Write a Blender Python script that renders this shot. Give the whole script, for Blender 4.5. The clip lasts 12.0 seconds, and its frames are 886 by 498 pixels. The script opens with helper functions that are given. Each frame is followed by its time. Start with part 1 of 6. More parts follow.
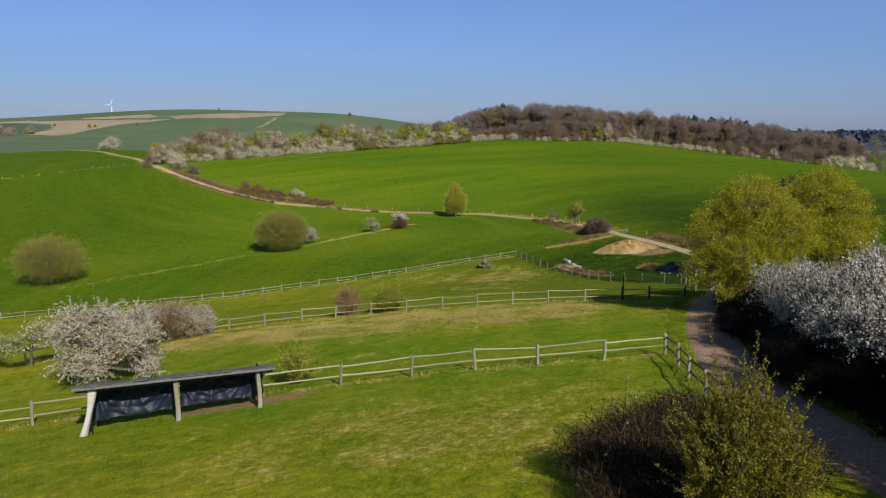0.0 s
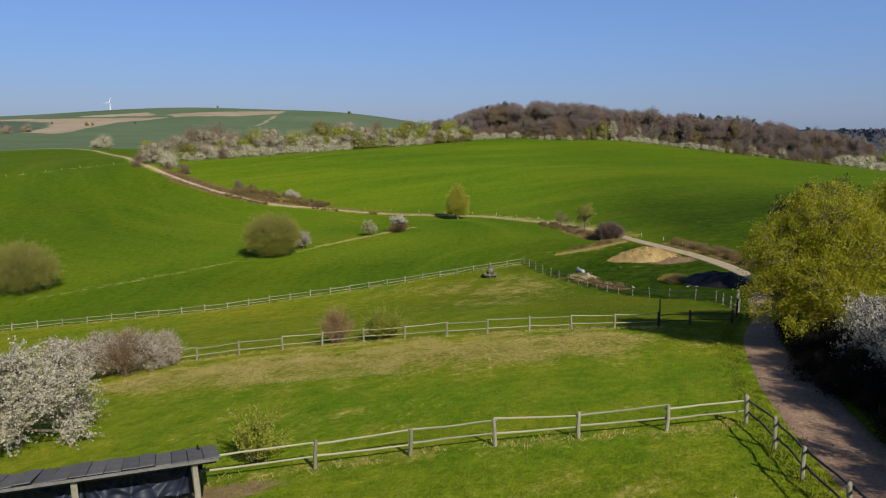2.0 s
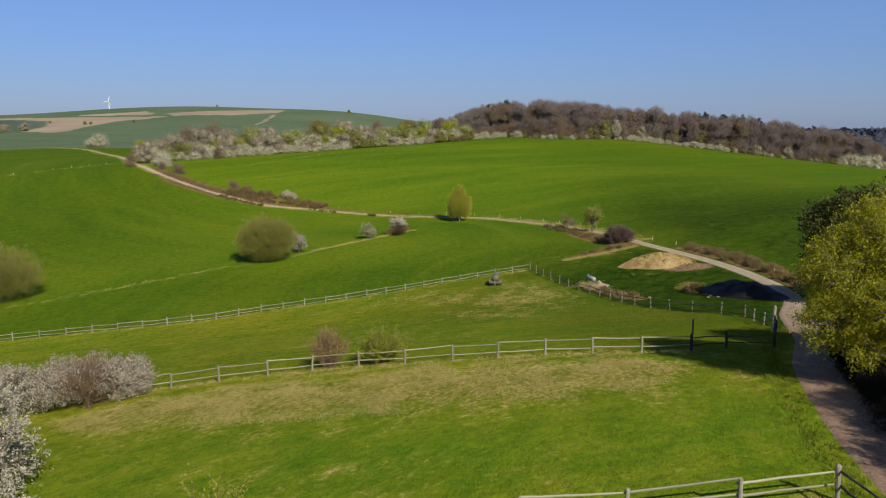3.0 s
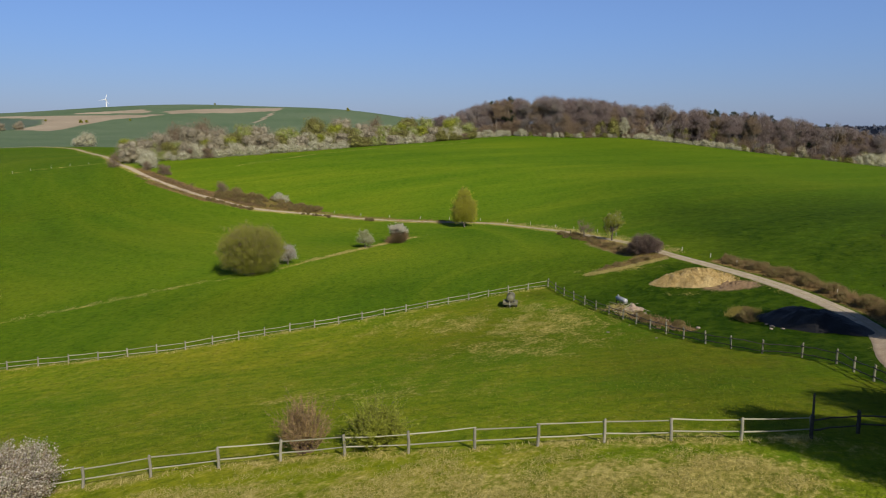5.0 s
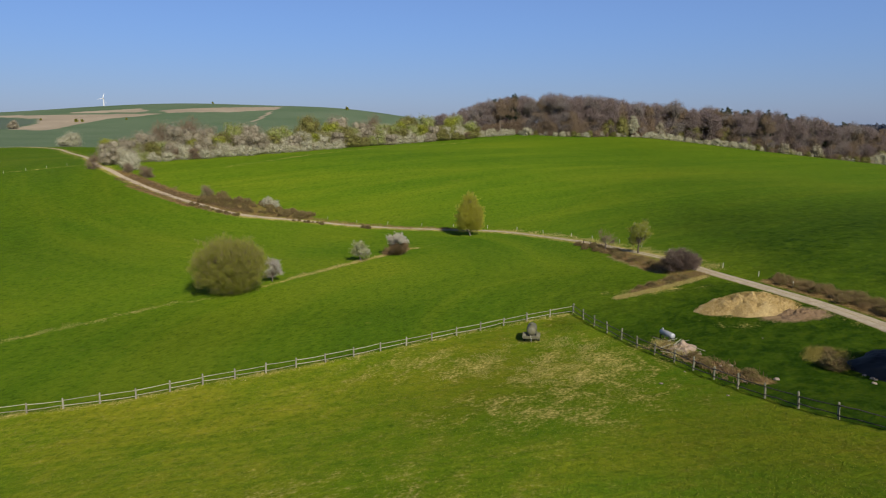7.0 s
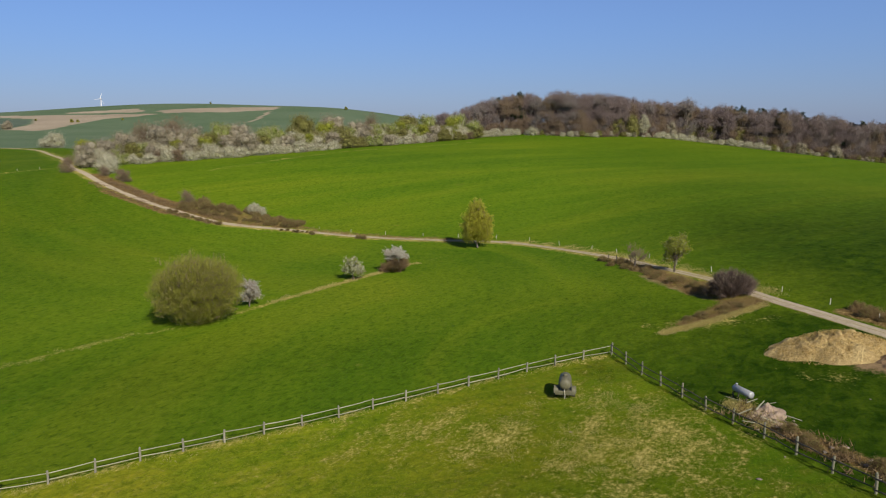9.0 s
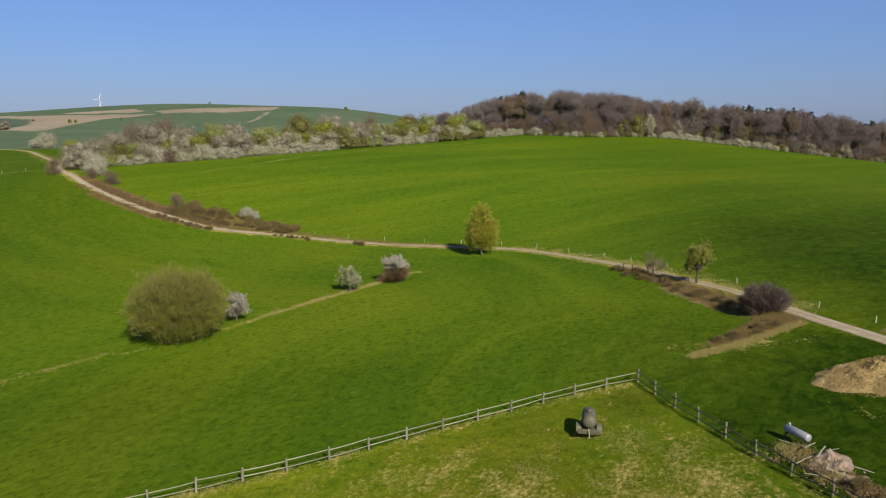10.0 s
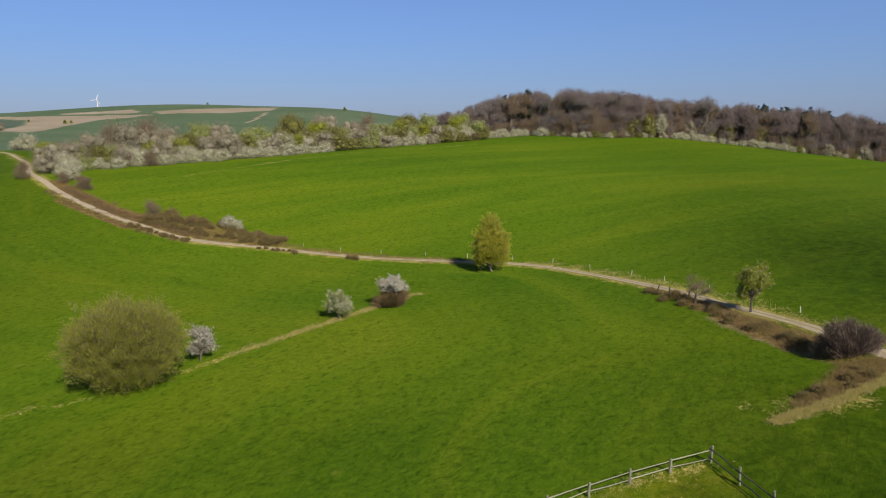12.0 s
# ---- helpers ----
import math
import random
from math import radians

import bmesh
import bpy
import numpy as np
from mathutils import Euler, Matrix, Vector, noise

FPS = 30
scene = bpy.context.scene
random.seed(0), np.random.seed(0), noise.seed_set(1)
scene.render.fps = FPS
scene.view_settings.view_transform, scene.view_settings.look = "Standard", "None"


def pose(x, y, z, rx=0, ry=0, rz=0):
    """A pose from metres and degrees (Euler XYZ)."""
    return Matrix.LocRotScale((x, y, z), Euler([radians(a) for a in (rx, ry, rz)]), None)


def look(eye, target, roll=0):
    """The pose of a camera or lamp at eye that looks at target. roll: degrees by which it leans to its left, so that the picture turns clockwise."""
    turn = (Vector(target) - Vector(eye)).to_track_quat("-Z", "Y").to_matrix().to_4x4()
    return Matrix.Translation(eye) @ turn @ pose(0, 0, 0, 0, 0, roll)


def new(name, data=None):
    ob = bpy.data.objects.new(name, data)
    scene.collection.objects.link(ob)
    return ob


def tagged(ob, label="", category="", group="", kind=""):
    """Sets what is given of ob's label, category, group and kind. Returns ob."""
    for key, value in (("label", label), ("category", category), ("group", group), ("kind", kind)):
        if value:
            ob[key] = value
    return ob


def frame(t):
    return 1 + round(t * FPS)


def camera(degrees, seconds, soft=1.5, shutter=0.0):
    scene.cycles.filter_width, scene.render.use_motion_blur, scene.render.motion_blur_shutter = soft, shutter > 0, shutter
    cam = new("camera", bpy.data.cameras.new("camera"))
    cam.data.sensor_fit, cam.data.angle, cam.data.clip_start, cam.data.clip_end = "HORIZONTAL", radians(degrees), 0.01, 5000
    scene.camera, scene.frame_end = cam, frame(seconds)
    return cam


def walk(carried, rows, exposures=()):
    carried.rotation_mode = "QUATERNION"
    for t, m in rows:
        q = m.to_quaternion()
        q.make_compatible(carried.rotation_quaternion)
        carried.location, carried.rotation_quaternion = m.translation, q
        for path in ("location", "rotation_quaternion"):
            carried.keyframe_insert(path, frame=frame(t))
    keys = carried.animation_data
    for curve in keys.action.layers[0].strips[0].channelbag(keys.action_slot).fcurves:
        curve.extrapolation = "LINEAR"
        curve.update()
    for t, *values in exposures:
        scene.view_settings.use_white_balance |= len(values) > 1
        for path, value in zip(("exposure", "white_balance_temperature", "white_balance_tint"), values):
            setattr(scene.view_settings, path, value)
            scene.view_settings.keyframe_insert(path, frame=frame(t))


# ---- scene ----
cam = camera(60.4, 12.0, soft=1.15)
METRES, EYE, TILT, LEAN, TURN = 88.0, 14.3, -8.8, 0.0, 0.0
ROWS = [
    (0.0, 0.0, 0.0, 0.0, 0.0, 0.0, -0.0),
    (0.5, -0.0007, 0.022, 0.0032, -0.01, -0.04, -0.01),
    (1.0, -0.0017, 0.0496, 0.0071, -0.0, -0.06, -0.04),
    (1.5, -0.0028, 0.0783, 0.011, -0.01, -0.08, -0.05),
    (2.0, -0.0043, 0.1119, 0.0159, -0.02, -0.1, -0.06),
    (2.5, -0.006, 0.1455, 0.0209, -0.02, -0.13, -0.07),
    (3.0, -0.0082, 0.1842, 0.0269, -0.03, -0.17, -0.07),
    (5.0, -0.0185, 0.3477, 0.0518, -0.07, -0.31, -0.03),
    (5.5, -0.0211, 0.3901, 0.0584, -0.07, -0.34, -0.02),
    (6.0, -0.0236, 0.4369, 0.0654, -0.07, -0.35, -0.0),
    (6.5, -0.0258, 0.481, 0.0721, -0.09, -0.37, 0.01),
    (8.5, -0.0335, 0.6706, 0.0991, -0.1, -0.4, 0.08),
    (9.0, -0.0361, 0.7183, 0.106, -0.11, -0.38, 0.1),
    (9.5, -0.0384, 0.7623, 0.1124, -0.11, -0.37, 0.1),
    (10.0, -0.0407, 0.8091, 0.1194, -0.11, -0.37, 0.14),
    (10.5, -0.0426, 0.8526, 0.1256, -0.12, -0.36, 0.17),
    (11.0, -0.0447, 0.8988, 0.1324, -0.12, -0.35, 0.16),
    (11.5, -0.0464, 0.9416, 0.1386, -0.13, -0.33, 0.19),
    (12.0, -0.0479, 0.9882, 0.1454, -0.13, -0.32, 0.18),
]
walk(cam, [(t, pose(0, 0, EYE, TILT, LEAN, TURN) @ pose(METRES * x, METRES * y, METRES * z, 90 + pitch, roll, yaw)) for t, x, y, z, yaw, pitch, roll in ROWS])

# ---- light ----
SUN_TO = Vector((0.43, -0.90, 0.71)).normalized()
world = bpy.data.worlds.new("sky")
scene.world = world
world.use_nodes = True
wn = world.node_tree
sky = wn.nodes.new("ShaderNodeTexSky")
sky.sky_type = "NISHITA"
sky.sun_disc = False
sky.sun_elevation = math.asin(SUN_TO.z)
sky.sun_rotation = math.atan2(SUN_TO.x, SUN_TO.y)
sky.altitude = 300
sky.air_density = 1.0
sky.dust_density = 0.6
sky.ozone_density = 2.5
wn.nodes["Background"].inputs["Strength"].default_value = 0.085
# the low sky is a soft hazy blue, the high sky plainer
way = wn.nodes.new("ShaderNodeSeparateXYZ")
wn.links.new(wn.nodes.new("ShaderNodeTexCoord").outputs["Generated"], way.inputs[0])
tone = wn.nodes.new("ShaderNodeValToRGB")
tone.color_ramp.interpolation = "EASE"
tone.color_ramp.elements[0].position, tone.color_ramp.elements[0].color = 0.0, (0.56, 0.63, 0.92, 1)
low = tone.color_ramp.elements.new(0.14)
low.color = (0.53, 0.745, 1.19, 1)
tone.color_ramp.elements[2].position, tone.color_ramp.elements[2].color = 0.55, (0.46, 0.48, 0.56, 1)
wn.links.new(way.outputs[2], tone.inputs[0])
tint = wn.nodes.new("ShaderNodeMix")
tint.data_type, tint.blend_type = "RGBA", "MULTIPLY"
tint.inputs[0].default_value = 1.0
wn.links.new(tone.outputs[0], tint.inputs[7])
wn.links.new(sky.outputs[0], tint.inputs[6])
haze = wn.nodes.new("ShaderNodeMix")
haze.data_type = "RGBA"
haze.inputs[0].default_value = 0.4
haze.inputs[7].default_value = (3.0, 4.4, 7.8, 1)
even = wn.nodes.new("ShaderNodeMapRange")
even.inputs[1].default_value, even.inputs[2].default_value = 0.15, 0.6
even.inputs[3].default_value, even.inputs[4].default_value = 0.36, 0.0
wn.links.new(way.outputs[2], even.inputs[0])
wn.links.new(even.outputs[0], haze.inputs[0])
wn.links.new(tint.outputs[2], haze.inputs[6])
wn.links.new(haze.outputs[2], wn.nodes["Background"].inputs["Color"])

sun = new("sun", bpy.data.lights.new("sun", "SUN"))
sun.data.energy = 5.0
sun.data.angle = radians(0.55)
sun.data.color = (1.0, 0.92, 0.78)
sun.matrix_world = look(SUN_TO * 300, (0, 0, 0))
scene.view_settings.exposure = 0.0


# ---- materials ----
def nodes_of(name):
    m = bpy.data.materials.new(name)
    m.use_nodes = True
    nt = m.node_tree
    return m, nt, nt.nodes["Principled BSDF"]


def node(nt, kind, **values):
    n = nt.nodes.new(kind)
    for key, value in values.items():
        n.inputs[key.replace("_", " ")].default_value = value
    return n


def ramp(nt, source, stops):
    r = nt.nodes.new("ShaderNodeValToRGB")
    while len(r.color_ramp.elements) < len(stops):
        r.color_ramp.elements.new(0.5)
    for e, (p, c) in zip(r.color_ramp.elements, stops):
        e.position = p
        e.color = (*c, 1)
    nt.links.new(source, r.inputs[0])
    return r.outputs[0]


def mixed(nt, fac, a, b, how="MIX"):
    n = nt.nodes.new("ShaderNodeMix")
    n.data_type, n.blend_type = "RGBA", how
    for socket, v in ((n.inputs[0], fac), (n.inputs[6], a), (n.inputs[7], b)):
        if isinstance(v, (int, float)):
            socket.default_value = v
        elif isinstance(v, tuple):
            socket.default_value = (*v, 1)
        else:
            nt.links.new(v, socket)
    return n.outputs[2]


def noise_of(nt, scale, detail=4.0, rough=0.6, stretch=None, turn=0.0, warp=0.0):
    co = nt.nodes.new("ShaderNodeTexCoord").outputs["Object"]
    if stretch:
        mp = nt.nodes.new("ShaderNodeMapping")
        mp.vector_type = "TEXTURE"
        mp.inputs["Scale"].default_value = tuple(1 / s for s in stretch)
        mp.inputs["Rotation"].default_value = (0, 0, radians(turn))
        nt.links.new(co, mp.inputs["Vector"])
        co = mp.outputs[0]
    n = node(nt, "ShaderNodeTexNoise", Scale=scale, Detail=detail, Roughness=rough, Distortion=warp)
    nt.links.new(co, n.inputs["Vector"])
    return n.outputs["Fac"]


def bumped(nt, bsdf, height, strength, distance):
    b = node(nt, "ShaderNodeBump", Strength=strength, Distance=distance)
    nt.links.new(height, b.inputs["Height"])
    nt.links.new(b.outputs[0], bsdf.inputs["Normal"])


def leaf_material(name, colours, glow=0.35, rough=0.6):
    """Thin leaves, petals or twigs: every piece takes its own tint, and some light passes through."""
    m, nt, bsdf = nodes_of(name)
    rnd = nt.nodes.new("ShaderNodeNewGeometry").outputs["Random Per Island"]
    step = 1.0 / (len(colours) - 1)
    col = ramp(nt, rnd, [(i * step, c) for i, c in enumerate(colours)])
    nt.links.new(col, bsdf.inputs["Base Color"])
    bsdf.inputs["Roughness"].default_value = rough
    bsdf.inputs["Specular IOR Level"].default_value = 0.25
    if glow:
        tr = nt.nodes.new("ShaderNodeBsdfTranslucent")
        nt.links.new(col, tr.inputs["Color"])
        mx = nt.nodes.new("ShaderNodeMixShader")
        mx.inputs[0].default_value = glow
        nt.links.new(bsdf.outputs[0], mx.inputs[1])
        nt.links.new(tr.outputs[0], mx.inputs[2])
        nt.links.new(mx.outputs[0], nt.nodes["Material Output"].inputs["Surface"])
    return m


def plain_material(name, a, b, scale, rough=0.8, bump=0.3, depth=0.02, metal=0.0, stretch=None, per_object=0.25):
    """A solid surface of two tints, mixed by noise at two scales, with a fine relief."""
    m, nt, bsdf = nodes_of(name)
    big = noise_of(nt, scale, 5, 0.65, stretch)
    fine = noise_of(nt, scale * 9, 3, 0.6, stretch)
    col = ramp(nt, big, [(0.3, a), (0.7, b)])
    col = mixed(nt, 0.35, col, ramp(nt, fine, [(0.3, tuple(v * 0.6 for v in a)), (0.7, tuple(min(1, v * 1.25) for v in b))]))
    if per_object:
        inf = nt.nodes.new("ShaderNodeObjectInfo").outputs["Random"]
        lo, hi = 1 - per_object, 1 + per_object
        col = mixed(nt, 1.0, col, ramp(nt, inf, [(0, (lo, lo, lo)), (1, (hi, hi, hi))]), "MULTIPLY")
    nt.links.new(col, bsdf.inputs["Base Color"])
    bsdf.inputs["Roughness"].default_value = rough
    bsdf.inputs["Metallic"].default_value = metal
    bumped(nt, bsdf, fine, bump, depth)
    return m


def attribute(nt, name):
    a = nt.nodes.new("ShaderNodeAttribute")
    a.attribute_name = name
    return a.outputs["Fac"]


def scaled(nt, a, op, b):
    n = nt.nodes.new("ShaderNodeMath")
    n.operation = op
    n.use_clamp = op != "MULTIPLY"
    for s, v in zip(n.inputs, (a, b)):
        if isinstance(v, (int, float)):
            s.default_value = v
        else:
            nt.links.new(v, s)
    return n.outputs[0]


def ground_material():
    m, nt, bsdf = nodes_of("grassland")
    wide = noise_of(nt, 0.06, 4, 0.6)
    patch = noise_of(nt, 0.45, 5, 0.65, (1.1, 0.6, 1.0), -25, 0.4)
    tuft = noise_of(nt, 3.0, 4, 0.7, (1.25, 0.75, 1.0), -20)
    blade = noise_of(nt, 13.0, 3, 0.75)
    # pasture: olive and green patches
    meadow = ramp(nt, patch, [(0.28, (0.112, 0.184, 0.007)), (0.5, (0.205, 0.250, 0.012)), (0.72, (0.340, 0.310, 0.030))])
    meadow = mixed(nt, 0.5, meadow, ramp(nt, wide, [(0.35, (0.118, 0.212, 0.009)), (0.65, (0.300, 0.285, 0.020))]))
    # tussocks and dead straw showing through
    tussock = noise_of(nt, 1.25, 4, 0.7, (1.2, 0.8, 1.0), 15, 0.5)
    meadow = mixed(nt, 0.75, meadow, ramp(nt, tussock, [(0.34, (0.50, 0.60, 0.46)), (0.48, (0.98, 0.98, 0.98)), (0.68, (1.30, 1.20, 1.14))]), "MULTIPLY")
    straw = scaled(nt, ramp(nt, noise_of(nt, 2.4, 5, 0.72, (1.2, 0.8, 1.0), 30, 0.6), [(0.54, (0, 0, 0)), (0.66, (1, 1, 1))]), "MULTIPLY", ramp(nt, patch, [(0.42, (0.08, 0.08, 0.08)), (0.6, (0.55, 0.55, 0.55))]))
    meadow = mixed(nt, straw, meadow, (0.46, 0.38, 0.12))
    mown = noise_of(nt, 0.9, 4, 0.6, (0.09, 1.0, 1.0), 9, 0.3)
    meadow = mixed(nt, 0.6, meadow, ramp(nt, mown, [(0.34, (0.74, 0.82, 0.70)), (0.5, (1.0, 1.0, 1.0)), (0.68, (1.26, 1.18, 1.15))]), "MULTIPLY")
    # sown fields: long soft bands along the drill rows, broken by darker and paler drifts
    drill = nt.nodes.new("ShaderNodeCombineXYZ")
    nt.links.new(attribute(nt, "across"), drill.inputs[0])
    nt.links.new(attribute(nt, "length"), drill.inputs[1])

    def bands(fx, fy, detail, warp):
        mp = nt.nodes.new("ShaderNodeMapping")
        mp.inputs["Scale"].default_value = (fx, fy, 1)
        nt.links.new(drill.outputs[0], mp.inputs["Vector"])
        n = node(nt, "ShaderNodeTexNoise", Scale=1.0, Detail=detail, Roughness=0.55, Distortion=warp)
        nt.links.new(mp.outputs[0], n.inputs["Vector"])
        return n.outputs["Fac"]

    drift = noise_of(nt, 0.022, 5, 0.55, (1.2, 0.6, 1.0), -50, 0.6)
    rows = bands(0.075, 0.010, 4, 0.9)
    lines = bands(0.34, 0.03, 4, 0.8)
    clump = noise_of(nt, 0.75, 5, 0.7, (1.2, 0.8, 1.0), -30, 0.4)
    crop = ramp(nt, drift, [(0.32, (0.072, 0.140, 0.006)), (0.5, (0.108, 0.176, 0.007)), (0.68, (0.172, 0.216, 0.010))])
    crop = mixed(nt, 0.50, crop, ramp(nt, rows, [(0.32, (0.050, 0.120, 0.005)), (0.46, (0.092, 0.166, 0.006)), (0.56, (0.130, 0.194, 0.008)), (0.70, (0.215, 0.246, 0.014))]))
    crop = mixed(nt, 0.16, crop, ramp(nt, lines, [(0.34, (0.040, 0.098, 0.007)), (0.5, (0.085, 0.155, 0.010)), (0.66, (0.165, 0.215, 0.020))]))
    crop = mixed(nt, 0.24, crop, ramp(nt, clump, [(0.32, (0.030, 0.074, 0.006)), (0.5, (0.085, 0.155, 0.010)), (0.68, (0.160, 0.205, 0.022))]))
    scorch = scaled(nt, ramp(nt, noise_of(nt, 0.30, 5, 0.7, (1.2, 0.5, 1.0), -48, 0.5), [(0.63, (0, 0, 0)), (0.74, (1, 1, 1))]), "MULTIPLY", 0.40)
    crop = mixed(nt, scorch, crop, (0.24, 0.205, 0.045))
    clods = noise_of(nt, 1.5, 3, 0.6, (1.25, 0.8, 1.0), -32, 0.5)
    crop = mixed(nt, 0.75, crop, ramp(nt, clods, [(0.32, (0.46, 0.56, 0.50)), (0.47, (0.96, 0.97, 0.96)), (0.72, (1.18, 1.11, 1.04))]), "MULTIPLY")
    # dark green for lush grass; also paints in the dimmer light eastwards
    lush_shade = ramp(nt, clump, [(0.32, (0.011, 0.032, 0.001)), (0.5, (0.024, 0.054, 0.002)), (0.68, (0.048, 0.078, 0.004))])
    dry = ramp(nt, mixed(nt, 0.5, patch, tussock), [(0.30, (0.12, 0.145, 0.012)), (0.46, (0.26, 0.235, 0.048)), (0.58, (0.44, 0.365, 0.115)), (0.72, (0.60, 0.50, 0.19))])
    dry = mixed(nt, 0.4, dry, ramp(nt, tuft, [(0.34, (0.10, 0.115, 0.014)), (0.5, (0.31, 0.265, 0.07)), (0.66, (0.58, 0.48, 0.19))]))
    earth = ramp(nt, patch, [(0.3, (0.19, 0.125, 0.07)), (0.7, (0.36, 0.26, 0.155))])
    litter = ramp(nt, mixed(nt, 0.5, tussock, tuft), [(0.36, (0.085, 0.055, 0.022)), (0.5, (0.180, 0.118, 0.048)), (0.64, (0.300, 0.215, 0.098))])
    # distant haze is put into these three colours: bluish crop and wood, duller plough
    hazed_wheat = ramp(nt, noise_of(nt, 0.006, 4, 0.6), [(0.35, (0.094, 0.142, 0.084)), (0.65, (0.126, 0.170, 0.110))])
    hazed_copse = ramp(nt, noise_of(nt, 0.014, 7, 0.7), [(0.36, (0.040, 0.050, 0.072)), (0.5, (0.056, 0.068, 0.098)), (0.64, (0.085, 0.098, 0.125))])
    hazed_plough = ramp(nt, noise_of(nt, 0.008, 4, 0.6), [(0.35, (0.30, 0.245, 0.195)), (0.65, (0.37, 0.305, 0.245))])

    def zone(name, sharp):
        off = nt.nodes.new("ShaderNodeMath")
        off.operation = "MULTIPLY_ADD"
        nt.links.new(mixed(nt, 0.5, patch, tuft), off.inputs[0])
        off.inputs[1].default_value, off.inputs[2].default_value = sharp, -0.5 * sharp
        a = nt.nodes.new("ShaderNodeMath")
        a.operation = "ADD"
        nt.links.new(attribute(nt, name), a.inputs[0])
        nt.links.new(off.outputs[0], a.inputs[1])
        return ramp(nt, a.outputs[0], [(0.35, (0, 0, 0)), (0.65, (1, 1, 1))])

    young = ramp(nt, patch, [(0.28, (0.075, 0.175, 0.007)), (0.5, (0.115, 0.225, 0.010)), (0.72, (0.185, 0.265, 0.016))])
    young = mixed(nt, 0.6, young, ramp(nt, clods, [(0.34, (0.55, 0.65, 0.55)), (0.47, (1.0, 1.0, 1.0)), (0.7, (1.16, 1.12, 1.1))]), "MULTIPLY")
    meadow = mixed(nt, scaled(nt, attribute(nt, "fresh"), "MULTIPLY", ramp(nt, mixed(nt, 0.5, patch, mown), [(0.36, (1.0, 1.0, 1.0)), (0.64, (0.5, 0.5, 0.5))])), meadow, young)
    col = mixed(nt, zone("crop", 0.6), meadow, crop)
    deep = scaled(nt, attribute(nt, "lush_shade"), "MULTIPLY", ramp(nt, mixed(nt, 0.5, patch, drift), [(0.36, (0.55, 0.55, 0.55)), (0.64, (1.25, 1.25, 1.25))]))
    col = mixed(nt, deep, col, lush_shade)
    col = mixed(nt, zone("dry", 1.9), col, dry)
    col = mixed(nt, zone("earth", 1.2), col, earth)
    col = mixed(nt, zone("litter", 1.1), col, litter)
    col = mixed(nt, zone("hazed_wheat", 0.1), col, hazed_wheat)
    col = mixed(nt, zone("hazed_copse", 0.1), col, hazed_copse)
    col = mixed(nt, zone("hazed_plough", 0.1), col, hazed_plough)
    grain = ramp(nt, mixed(nt, 0.55, tuft, blade), [(0.32, (0.52, 0.56, 0.47)), (0.68, (1.54, 1.52, 1.42))])
    col = mixed(nt, 0.75, col, grain, "MULTIPLY")
    nt.links.new(col, bsdf.inputs["Base Color"])
    bsdf.inputs["Roughness"].default_value = 0.95
    bsdf.inputs["Specular IOR Level"].default_value = 0.03
    bumped(nt, bsdf, mixed(nt, 0.5, mixed(nt, 0.4, tuft, blade), clods), 0.8, 0.22)
    return m


def lane_material():
    """Packed dirt with two worn wheel lines and grass coming up between and beside them."""
    m, nt, bsdf = nodes_of("packed_dirt")
    big = noise_of(nt, 0.8, 5, 0.65)
    fine = noise_of(nt, 7.0, 4, 0.7)
    dirt = ramp(nt, big, [(0.3, (0.27, 0.165, 0.11)), (0.7, (0.45, 0.315, 0.225))])
    dirt = mixed(nt, 0.5, dirt, ramp(nt, fine, [(0.32, (0.14, 0.085, 0.055)), (0.5, (0.34, 0.235, 0.165)), (0.68, (0.60, 0.45, 0.335))]))
    dirt = mixed(nt, attribute(nt, "pale"), dirt, ramp(nt, mixed(nt, 0.5, big, fine), [(0.36, (0.33, 0.265, 0.185)), (0.62, (0.54, 0.46, 0.345))]))
    grass = ramp(nt, fine, [(0.3, (0.13, 0.14, 0.025)), (0.7, (0.33, 0.28, 0.09))])
    a = nt.nodes.new("ShaderNodeMath")
    a.operation = "MULTIPLY_ADD"
    nt.links.new(mixed(nt, 0.5, big, fine), a.inputs[0])
    a.inputs[1].default_value = 1.5
    nt.links.new(attribute(nt, "grassy"), a.inputs[2])
    col = mixed(nt, ramp(nt, scaled(nt, a.outputs[0], "SUBTRACT", 0.75), [(0.40, (0, 0, 0)), (0.6, (1, 1, 1))]), dirt, grass)
    nt.links.new(col, bsdf.inputs["Base Color"])
    bsdf.inputs["Roughness"].default_value = 0.97
    bsdf.inputs["Specular IOR Level"].default_value = 0.05
    bumped(nt, bsdf, fine, 0.6, 0.05)
    return m


GROUND = ground_material()
DIRT = lane_material()
WOOD_GREY = plain_material("weathered_wood", (0.15, 0.14, 0.105), (0.31, 0.29, 0.23), 6.0, 0.85, 0.5, 0.01, stretch=(1, 1, 0.15))
RAIL_GREY = plain_material("weathered_rail", (0.19, 0.185, 0.12), (0.38, 0.365, 0.255), 6.0, 0.85, 0.5, 0.01, stretch=(0.15, 1, 1))
WOOD_MID = plain_material("mossy_wood", (0.11, 0.11, 0.075), (0.24, 0.23, 0.165), 6.0, 0.85, 0.5, 0.01, stretch=(1, 1, 0.15))
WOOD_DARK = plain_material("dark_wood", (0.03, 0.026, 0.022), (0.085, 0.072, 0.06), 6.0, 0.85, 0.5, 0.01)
BARK = plain_material("bark", (0.07, 0.055, 0.04), (0.16, 0.13, 0.10), 5.0, 0.95, 0.7, 0.03, stretch=(1, 1, 0.3))
